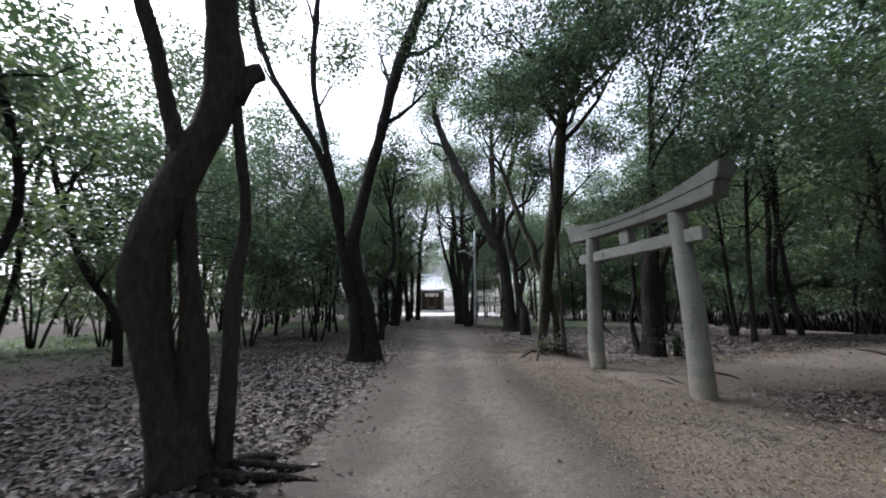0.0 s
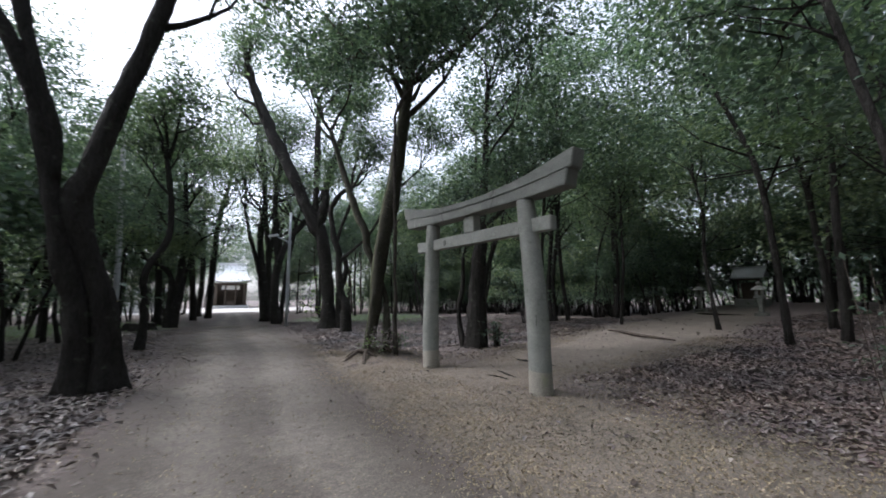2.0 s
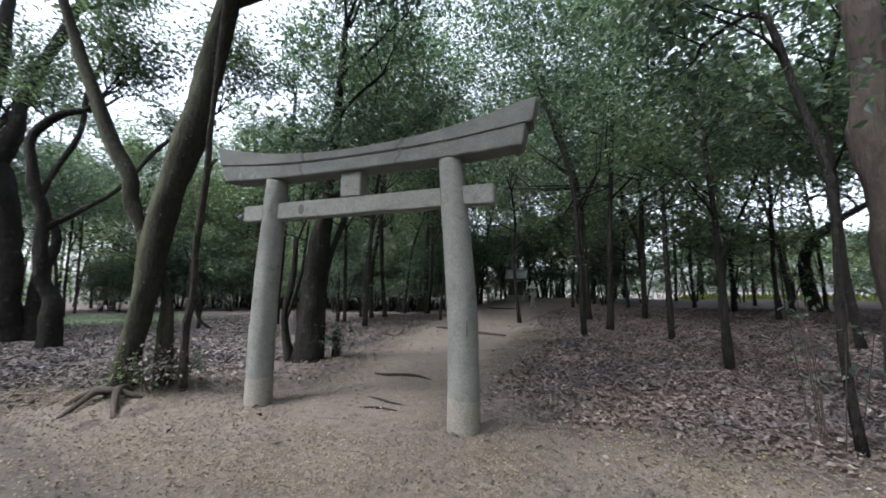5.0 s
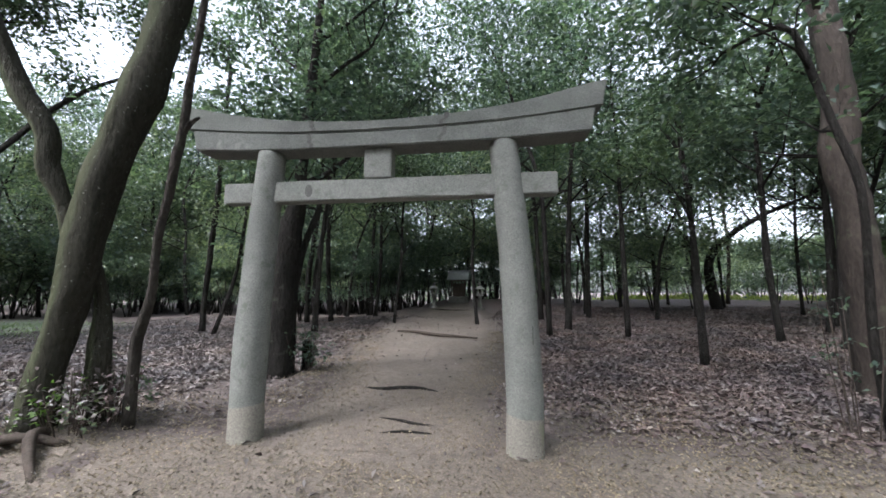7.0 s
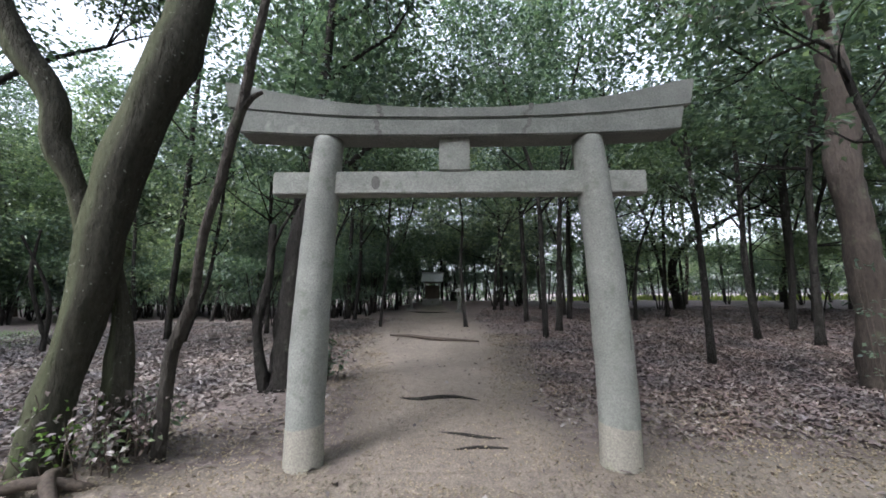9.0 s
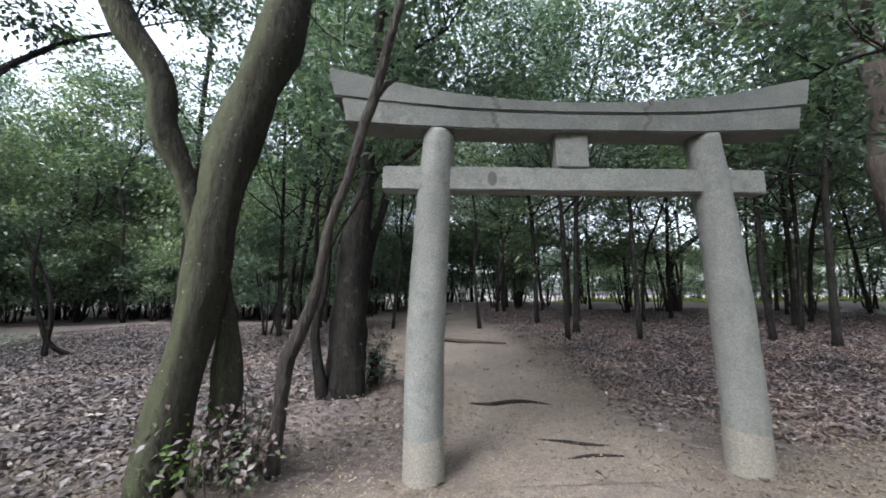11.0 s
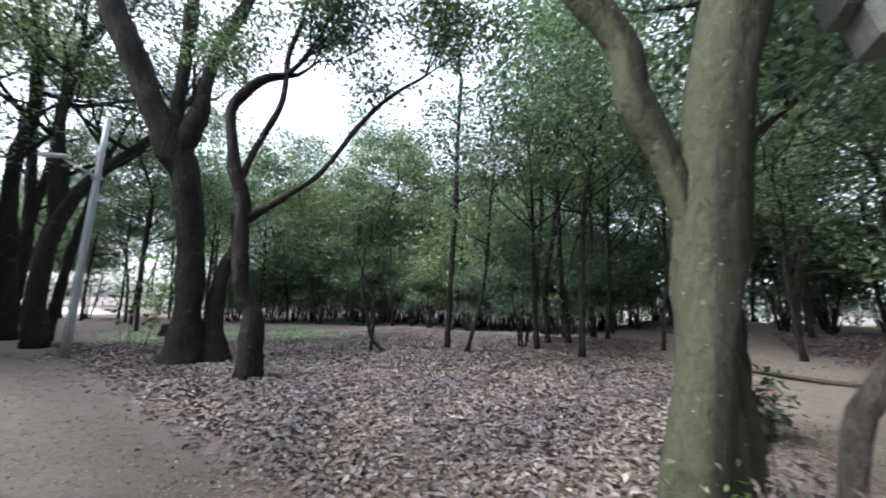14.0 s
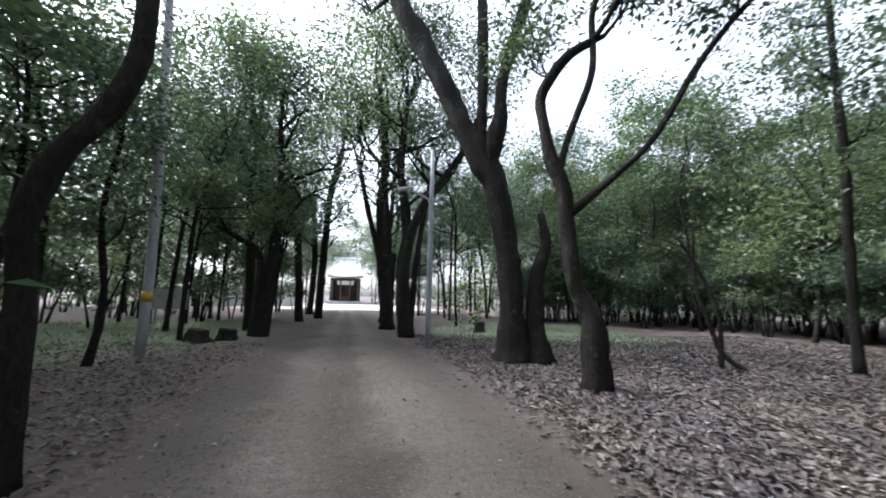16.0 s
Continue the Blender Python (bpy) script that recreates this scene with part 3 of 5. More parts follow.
def stone_gate():
    gate = tagged(new("torii_gate"), "weathered grey granite shrine gate with mended curved lintel", "gate")
    far_pillar = gate_pillar(gate, -1.375, 0.14, 0.168)
    gate_pillar(gate, 1.375, -0.125, 0.165)
    low = beam(4.12, lambda k: 2.925 + 0.05 * k ** 3, lambda k: 3.086 + 0.12 * k ** 2.4, 0.285, 0.012, 0.05)
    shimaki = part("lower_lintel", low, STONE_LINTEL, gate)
    top = beam(4.34, lambda k: 3.094 + 0.12 * k ** 2.4, lambda k: 3.205 + 0.28 * k ** 2.2, 0.29, 0.014, 0.06)
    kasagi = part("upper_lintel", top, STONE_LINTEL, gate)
    bar = beam(3.49, lambda k: 2.39, lambda k: 2.61, 0.15, 0.012)
    nuki = part("tie_beam", bar, STONE, gate)
    part("centre_block", box_bm(0.29, 0.17, 0.325, 0.012, (0.043, 0, 2.768)), STONE, gate)
    part("stain", box_bm(0.016, 0.012, 0.17, 0.004, (-1.452, 0.142, 1.06)), STONE_STAIN, far_pillar, "dark upright stain on the pillar")
    # dark knot on the tie beam and mended joints of the lintel
    bm = bmesh.new()
    bmesh.ops.create_circle(bm, cap_ends=True, segments=18, radius=0.055)
    bmesh.ops.scale(bm, vec=(0.75, 1.2, 1), verts=bm.verts)
    bmesh.ops.rotate(bm, matrix=Matrix.Rotation(radians(90), 3, "X"), verts=bm.verts)
    for v in bm.verts:
        v.co += Vector((0.78, 0.0765 + 0.002, 2.50))
    ext = bmesh.ops.extrude_face_region(bm, geom=bm.faces[:])
    bmesh.ops.translate(bm, vec=(0, -0.012, 0), verts=[g for g in ext["geom"] if isinstance(g, bmesh.types.BMVert)])
    part("knot", bm, STONE_STAIN, nuki, "dark oval stain on the tie beam")
    for u, tilt in ((0.72, 0.05), (-0.62, -0.06)):
        for beam_ob, z0, z1, dep in ((kasagi, 3.11, 3.235, 0.152), (shimaki, 2.935, 3.095, 0.1445)):
            bm = bmesh.new()
            left, right = [], []
            for i in range(9):
                k = i / 8
                x = u + tilt * k + 0.03 * noise.noise((u * 9, k * 5, z0)) + (0.02 if beam_ob is shimaki else 0)
                wd = 0.018 + 0.016 * abs(noise.noise((k * 7, u, 4.0)))
                z = z0 + (z1 - z0) * k
                left.append(bm.verts.new((x - wd, dep, z)))
                right.append(bm.verts.new((x + wd, dep, z)))
            for a in range(8):
                bm.faces.new((left[a], left[a + 1], right[a + 1], right[a]))
            back = bmesh.ops.extrude_face_region(bm, geom=bm.faces[:])
            bmesh.ops.translate(bm, vec=(0, -0.012, 0), verts=[g for g in back["geom"] if isinstance(g, bmesh.types.BMVert)])
            part("mended_joint", bm, STONE_STAIN, beam_ob, "dark uneven repair of a broken joint")
    gate.matrix_basis = pose(4.355, 9.655, -0.01, 0, 0, 100.3)
    return gate


stone_gate()

# ------------------------------------------------------------------ trees that stand out, foot by foot
build_tree("leaning_tree", [
    [(-0.05, -0.03, -0.03, 0.217), (-0.21, -0.14, 0.6, 0.149), (-0.32, -0.21, 1.08, 0.142), (-0.4, -0.27, 1.55, 0.162), (-0.4, -0.27, 2.04, 0.164), (-0.28, -0.19, 2.56, 0.148), (-0.11, -0.08, 3.15, 0.15), (-0.08, -0.05, 3.6, 0.168), (-0.13, -0.09, 4.07, 0.152), (-0.18, -0.12, 4.53, 0.148), (-0.36, -0.23, 6.72, 0.096)],
    [(-0.03, -0.02, 3.39, 0.121), (0.07, 0.05, 3.65, 0.096), (0.17, 0.12, 3.74, 0.086)],
    [(-0.04, -0.03, -0.03, 0.127), (-0.07, -0.05, 0.71, 0.113), (-0.1, -0.07, 1.1, 0.103), (-0.16, -0.11, 1.57, 0.088), (-0.21, -0.14, 2.06, 0.074), (-0.26, -0.18, 2.57, 0.066), (-0.4, -0.27, 3.1, 0.064), (-0.52, -0.36, 3.69, 0.068), (-0.7, -0.48, 4.38, 0.061), (-1.12, -0.76, 6.52, 0.04)],
    [(0.13, 0.08, -0.03, 0.076), (0.13, 0.09, 0.61, 0.067), (0.12, 0.08, 1.1, 0.062), (0.11, 0.08, 1.6, 0.062), (0.15, 0.1, 2.1, 0.05), (0.11, 0.08, 2.63, 0.047), (0.05, 0.03, 3.07, 0.048), (-0.26, -0.23, 6.04, 0.031)]],
    [(0, 0.8, 3.0, (0.9, 0.5, 0.6)), (2, 0.8, 2.6, (-1, 0.1, 0.6)), (3, 0.85, 2.4, (0.8, -0.5, 0.6)), (0, 0.95, 3.2, (0.9, -0.2, 0.5)), (2, 0.9, 2.6, (-0.6, 0.8, 0.5))],
    BARK_GREY, GREEN, "dark three-stemmed tree with a sawn knob and spreading roots", 11, top_from=4.2, where=(-1.3, 5.65), flare=0.55)
build_tree("forked_tree", [
    [(-0.14, -0.03, -0.03, 0.239), (-0.23, -0.05, 1.2, 0.174), (-0.51, -0.1, 2.14, 0.175), (-0.72, -0.14, 2.95, 0.19), (-0.57, -0.12, 3.66, 0.165), (-0.36, -0.07, 4.83, 0.142), (-0.07, -0.01, 6.1, 0.132), (0.29, 0.06, 7.87, 0.155), (0.63, 0.13, 9.09, 0.162), (1.08, 0.22, 10.49, 0.154), (1.55, 0.31, 12.43, 0.1)],
    [(-0.43, -0.09, -0.03, 0.199), (-0.53, -0.11, 1.2, 0.173), (-0.73, -0.15, 2, 0.161), (-1.03, -0.21, 3.36, 0.109), (-1.37, -0.28, 4.79, 0.098), (-1.84, -0.37, 5.85, 0.101), (-2.46, -0.5, 6.82, 0.089), (-2.97, -0.6, 7.7, 0.077), (-3.46, -0.7, 9.08, 0.082), (-3.68, -0.74, 10.2, 0.077), (-3.98, -0.79, 12.18, 0.05)],
    [(-0.98, -0.2, 3.3, 0.09), (-1.05, -0.21, 4.07, 0.1), (-1.3, -0.26, 4.94, 0.099), (-1.64, -0.33, 6.34, 0.088), (-1.9, -0.38, 7.73, 0.077), (-1.9, -0.38, 10.2, 0.075), (-1.9, -0.38, 11.7, 0.049)]],
    [(0, 0.52, 2.2, (0.7, 0.5, 0.5)), (0, 0.6, 2.4, (-0.2, 0.9, 0.5)), (1, 0.6, 2.2, (-0.6, 0.6, 0.5)), (2, 0.4, 2.0, (-0.3, 0.8, 0.5)), (0, 0.7, 2.6, (0.9, 0.3, 0.5)), (1, 0.8, 2.2, (-0.5, 0.8, 0.5)), (2, 0.7, 2.2, (0.1, -0.9, 0.5)), (0, 0.85, 2.8, (0.9, -0.4, 0.4)), (2, 0.85, 2.4, (-0.8, -0.3, 0.4)), (0, 0.95, 2.8, (0.2, 0.9, 0.4))],
    BARK_DARK, GREEN, "dark tree with twin trunks that cross and fork beside the road", 12, where=(-1.1, 11.9), flare=0.9)
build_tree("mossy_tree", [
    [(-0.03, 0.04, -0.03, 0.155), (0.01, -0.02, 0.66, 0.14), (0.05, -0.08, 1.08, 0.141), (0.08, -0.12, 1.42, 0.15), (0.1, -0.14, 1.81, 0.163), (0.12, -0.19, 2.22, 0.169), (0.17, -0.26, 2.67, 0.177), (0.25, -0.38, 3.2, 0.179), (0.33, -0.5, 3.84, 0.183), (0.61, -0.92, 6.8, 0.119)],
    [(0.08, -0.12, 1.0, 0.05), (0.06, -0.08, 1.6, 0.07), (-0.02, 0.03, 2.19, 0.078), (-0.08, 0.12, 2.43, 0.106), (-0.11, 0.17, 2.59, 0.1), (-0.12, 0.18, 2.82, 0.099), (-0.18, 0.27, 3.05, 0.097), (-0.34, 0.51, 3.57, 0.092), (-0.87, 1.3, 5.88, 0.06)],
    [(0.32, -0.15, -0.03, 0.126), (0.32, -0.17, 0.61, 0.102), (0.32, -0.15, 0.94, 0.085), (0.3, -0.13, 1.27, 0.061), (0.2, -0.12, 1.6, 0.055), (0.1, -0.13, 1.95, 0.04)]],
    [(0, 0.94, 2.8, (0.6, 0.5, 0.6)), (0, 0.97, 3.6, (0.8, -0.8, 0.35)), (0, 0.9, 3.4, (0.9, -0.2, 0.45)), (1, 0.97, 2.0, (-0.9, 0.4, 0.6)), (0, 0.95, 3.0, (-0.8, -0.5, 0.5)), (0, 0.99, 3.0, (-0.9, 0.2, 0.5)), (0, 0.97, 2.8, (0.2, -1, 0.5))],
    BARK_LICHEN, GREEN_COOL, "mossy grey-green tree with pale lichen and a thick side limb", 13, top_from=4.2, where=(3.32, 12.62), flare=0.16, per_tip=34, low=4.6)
build_tree("slender_tree", [
    [(-0.12, -0.06, -0.03, 0.049), (-0.19, -0.17, 0.8, 0.051), (-0.21, -0.23, 0.97, 0.05), (-0.24, -0.38, 1.28, 0.042), (-0.28, -0.46, 1.51, 0.038), (-0.34, -0.55, 1.87, 0.037), (-0.39, -0.71, 2.24, 0.037), (-0.44, -0.84, 2.62, 0.041), (-0.46, -0.93, 2.83, 0.038), (-0.53, -1.05, 3.22, 0.035), (-0.56, -1.13, 3.45, 0.03), (-0.71, -1.54, 4.99, 0.03)],
    [(-0.46, -0.95, 2.83, 0.023), (-0.46, -1.01, 2.91, 0.021), (-0.44, -1.09, 2.96, 0.012)]], [],
    BARK_GREY, GREEN_COOL, "slender curved grey stem beside the mossy tree", 14, top_from=4.2, where=(3.86, 12.17), flare=0.3, low=5.2, top_len=1.5)
build_tree("veteran_tree", [
    [(-0.26, 0.12, -0.03, 0.397), (-0.33, 0.15, 1.2, 0.322), (-0.36, 0.17, 1.98, 0.311), (-0.52, 0.24, 3.31, 0.279), (-0.76, 0.36, 4.72, 0.316), (-1.08, 0.5, 5.3, 0.351), (-1.54, 0.72, 6.31, 0.291), (-2.04, 0.95, 7.57, 0.29), (-2.59, 1.21, 8.8, 0.29), (-3.4, 1.59, 10.51, 0.295), (-4.22, 1.98, 12.84, 0.192)],
    [(-0.92, 0.43, 4.95, 0.263), (-0.71, 0.33, 5.92, 0.255), (-0.6, 0.28, 6.39, 0.186), (-0.52, 0.24, 7.57, 0.148), (-0.11, 0.05, 9.25, 0.141), (0.06, -0.03, 9.87, 0.144), (0.47, -0.22, 11.82, 0.094)],
    [(-1.05, 0.49, 5.56, 0.141), (-1.04, 0.48, 7.99, 0.152), (-1.06, 0.5, 10.03, 0.147), (-1.08, 0.52, 12.03, 0.096)],
    [(0.27, -0.12, -0.03, 0.279), (0.16, -0.07, 0.96, 0.217), (0.25, -0.11, 2.24, 0.167), (0.43, -0.2, 2.9, 0.129), (0.32, -0.15, 3.7, 0.079)]],
    [(0, 0.8, 2.8, (-0.6, -0.7, 0.6)), (1, 0.85, 2.6, (0.8, 0.3, 0.6)), (2, 0.85, 2.4, (0.9, -0.3, 0.5)), (0, 0.9, 3.2, (-0.9, 0.3, 0.4)), (0, 0.85, 3.0, (-0.3, 0.9, 0.4)), (1, 0.95, 2.8, (0.1, -0.9, 0.4))],
    BARK_DARK, GREEN, "old dark tree with a broad hollow foot, leaning over the road", 15, top_from=4.2, where=(4.4, 22.5), flare=0.7)
build_tree("crooked_tree", [
    [(-0.08, 0.06, -0.03, 0.207), (-0.11, 0.08, 0.75, 0.216), (-0.14, 0.1, 1.2, 0.18), (-0.32, 0.23, 1.66, 0.155), (-0.39, 0.28, 2.31, 0.139), (-0.43, 0.31, 2.98, 0.132), (-0.47, 0.34, 3.58, 0.135), (-0.63, 0.45, 4.11, 0.138), (-0.71, 0.51, 4.67, 0.111), (-0.79, 0.56, 5.33, 0.105), (-0.61, 0.44, 5.78, 0.106), (-0.32, 0.23, 6.17, 0.096), (-0.01, 0, 6.31, 0.075)],
    [(-0.43, 0.31, 3.03, 0.094), (-0.13, 0.09, 3.3, 0.075), (0.27, -0.19, 3.71, 0.061), (0.61, -0.44, 4.08, 0.057), (0.94, -0.68, 4.68, 0.054), (1.3, -0.93, 5.44, 0.051), (1.85, -1.33, 6.28, 0.044), (2.48, -1.78, 6.95, 0.033)],
    [(-0.54, 0.39, 3.79, 0.068), (-0.4, 0.28, 4.4, 0.059), (-0.24, 0.17, 4.94, 0.06), (-0.02, 0.01, 5.73, 0.062), (-0, 0, 6.79, 0.055), (0.11, -0.08, 7.36, 0.051), (0.28, -0.21, 8.54, 0.033)]],
    [(0, 0.8, 1.6, (0.7, 0.6, 0.5)), (1, 0.6, 0.9, (0.6, -0.2, 0.5))],
    BARK_DARK, GREEN, "crooked dark tree with a hollow and a long bare side branch", 16, top_from=4.2, where=(4.4, 19.6), flare=0.4, low=6.2, top_len=1.5)
build_tree("ivy_tree", [
    [(0, -0, -0.03, 0.27), (0.04, -0.04, 1.23, 0.238), (0.07, -0.06, 1.89, 0.218), (0.11, -0.1, 2.55, 0.198), (0.2, -0.17, 3.13, 0.134), (0.22, -0.19, 3.71, 0.113), (0.29, -0.25, 4.95, 0.094), (0.4, -0.34, 7.45, 0.061)],
    [(-0.23, 0.2, -0.03, 0.086), (-0.35, 0.3, 0.85, 0.064), (-0.31, 0.27, 1.33, 0.064), (-0.25, 0.22, 1.71, 0.054), (-0.24, 0.2, 2.53, 0.049)],
    [(0.17, -0.15, -0.03, 0.087), (0.19, -0.16, 1.23, 0.076), (0.27, -0.24, 2.12, 0.066), (0.5, -0.43, 3.03, 0.056)]],
    [(0, 0.5, 2.0, (0.7, -0.6, 0.5)), (0, 0.7, 2.2, (-0.7, -0.6, 0.5)), (0, 0.8, 2.4, (0.6, 0.7, 0.5)), (1, 0.9, 1.8, (-0.8, -0.3, 0.5)), (0, 0.6, 2.6, (0.5, -1, 0.5)), (0, 0.9, 2.6, (0.1, -1, 0.6)), (2, 0.9, 2.2, (0.9, 0.1, 0.5))],
    BARK_DARK, GREEN_COOL, "dark many-stemmed tree behind the gate", 17, top_from=4.2, where=(6.23, 12.6), flare=0.4, per_tip=34, low=3.0)
build_tree("tall_tree", [
    [(-0.1, -0.12, -0.03, 0.243), (-0.07, -0.08, 1.49, 0.215), (-0.06, -0.07, 2.57, 0.207), (-0.03, -0.03, 3.7, 0.216), (-0.07, -0.09, 4.88, 0.190), (-0.03, -0.03, 5.81, 0.174), (0.01, 0.01, 6.53, 0.169), (0.05, 0.06, 7.46, 0.163), (0.17, 0.2, 10.96, 0.106)]],
    [(0, 0.55, 3.2, (-0.8, 0.6, 0.3)), (0, 0.62, 3.0, (0.7, 0.6, 0.4)), (0, 0.7, 3.2, (-0.9, -0.2, 0.4)), (0, 0.8, 3.0, (0.4, -0.8, 0.5)), (0, 0.9, 2.6, (-0.2, 0.9, 0.5))],
    BARK_BROWN, GREEN, "tall tree with rough red-brown bark", 18, where=(7.9, 3.8), flare=0.5, top_len=2.6)
build_tree("roadside_tree", [
    [(0, 0, -0.03, 0.125), (0.04, 0, 0.6, 0.11), (0, 0, 1.5, 0.08), (-0.05, -0.02, 2.0, 0.095), (0.05, 0.02, 2.5, 0.09), (0.3, 0.1, 3.0, 0.09), (0.45, 0.15, 3.6, 0.088),
     (0.4, 0.2, 4.4, 0.08), (0.2, 0.2, 5.8, 0.08)]],
    [(0, 0.85, 1.6, (-0.8, 0.5, 0.6)), (0, 0.95, 1.5, (0.3, 0.8, 0.6))],
    BARK_DARK, GREEN, "dark knotty tree at the edge of the road", 19, where=(-2.05, 17.5), flare=0.6, top_len=1.8, low=3.5)
build_tree("bent_tree", [
    [(-0.21, -0.05, -0.03, 0.208), (-0.23, -0.06, 1.15, 0.189), (-0.29, -0.07, 2.67, 0.133), (-0.75, -0.19, 3.21, 0.095), (-1.33, -0.33, 3.54, 0.067)],
    [(0.04, 0.01, -0.03, 0.114), (0.21, 0.05, 1.55, 0.086), (0.36, 0.09, 2.92, 0.067)]],
    [(0, 0.55, 1.2, (0.1, 0.4, 0.9))],
    BARK_DARK, GREEN_PALE, "short bent tree with a broken crown at the roadside", 20, where=(-2.9, 27.9), flare=0.5, top_len=1.2, low=3.0)
for i, (where, stems) in enumerate((
    ((2.0, 27.6), [[(0.05, 0, 0.0, 0.28), (-0.15, 0.02, 1.58, 0.23), (-0.05, 0.01, 3.28, 0.20), (0.44, -0.05, 4.88, 0.155), (1.73, -0.18, 6.85, 0.12), (2.72, -0.29, 8.79, 0.09)],
                   [(-0.1, 0.2, 0.0, 0.16), (-0.05, 0.3, 3.0, 0.13), (-0.3, 0.5, 6.0, 0.1), (-0.2, 0.8, 9.5, 0.08)]]),
    ((1.75, 30.7), [[(-0.22, 0.02, 0.0, 0.30), (-0.46, 0.03, 2.5, 0.23), (-0.78, 0.05, 5.55, 0.20), (-0.62, 0.04, 8.09, 0.18), (-1.0, 0.06, 11.0, 0.12)],
                    [(-0.33, 0.01, 0.0, 0.2), (-0.73, 0.04, 3.18, 0.15), (-1.36, 0.07, 5.5, 0.115), (-1.8, 0.1, 7.4, 0.09)]]),
    ((2.15, 29.1), [[(-0.05, 0.01, 0.0, 0.25), (-0.26, 0.03, 2.42, 0.22), (-0.07, 0.01, 4.55, 0.18), (-0.46, 0.05, 7.23, 0.15), (-0.22, 0.02, 10.0, 0.11)],
                    [(0.2, 0.3, 0.0, 0.16), (0.4, 0.3, 3.0, 0.13), (0.9, 0.4, 6.5, 0.1)]]),
    ((1.6, 35.0), [[(0, 0, 0.0, 0.26), (0.1, 0, 3.5, 0.21), (-0.2, 0, 7.0, 0.17), (-0.6, 0, 10.5, 0.11)]]),
    ((1.9, 39.5), [[(0, 0, 0.0, 0.28), (-0.2, 0, 3.5, 0.23), (0.1, 0, 7.0, 0.17), (0.2, 0, 10.5, 0.11)]]),
    ((-4.0, 30.0), [[(0.01, 0, 0.0, 0.19), (-0.13, -0.04, 2.97, 0.155), (-0.32, -0.09, 5.41, 0.135), (-0.32, -0.09, 8.58, 0.094)]]),
    ((-2.9, 35.0), [[(-0.02, 0, 0.0, 0.22), (-0.32, -0.05, 3.63, 0.19), (-0.83, -0.14, 7.12, 0.17), (-1.51, -0.25, 9.88, 0.12)]]),
    ((-2.4, 38.2), [[(0.05, 0.01, 0.0, 0.26), (0.16, 0.02, 4.76, 0.22), (0.34, 0.04, 8.21, 0.19), (0.9, 0.11, 11.2, 0.13)]]),
    ((-2.95, 27.8), [[(0, 0, 0.0, 0.22), (0.12, 0.02, 2.22, 0.19), (0.25, 0.04, 5.09, 0.15), (0.05, 0.01, 7.5, 0.10)]]),
    ((-3.6, 43.5), [[(0, 0, 0.0, 0.26), (0.1, 0, 4.0, 0.21), (-0.2, 0, 8.0, 0.15)]]),
    ((2.6, 44.5), [[(0, 0, 0.0, 0.26), (0.0, 0, 4.0, 0.21), (0.4, 0, 8.5, 0.15)]]),
)):
    build_tree("avenue_tree", stems, [(0, 0.55, 2.6, (0.9, -0.3, 0.5)), (0, 0.68, 3.0, (-0.9, -0.4, 0.4)), (0, 0.85, 3.0, (0.2, -0.9, 0.4)), (0, 0.78, 3.0, (0.9, 0.3, 0.4)), (0, 0.92, 3.0, (-0.8, 0.5, 0.35))],
               BARK_DARK, (GREEN, GREEN_PALE)[i % 2], "tall dark tree lining the road", 30 + i, where=where, flare=0.4, sides=9, leaf=0.15, spread=0.6, per_tip=17)
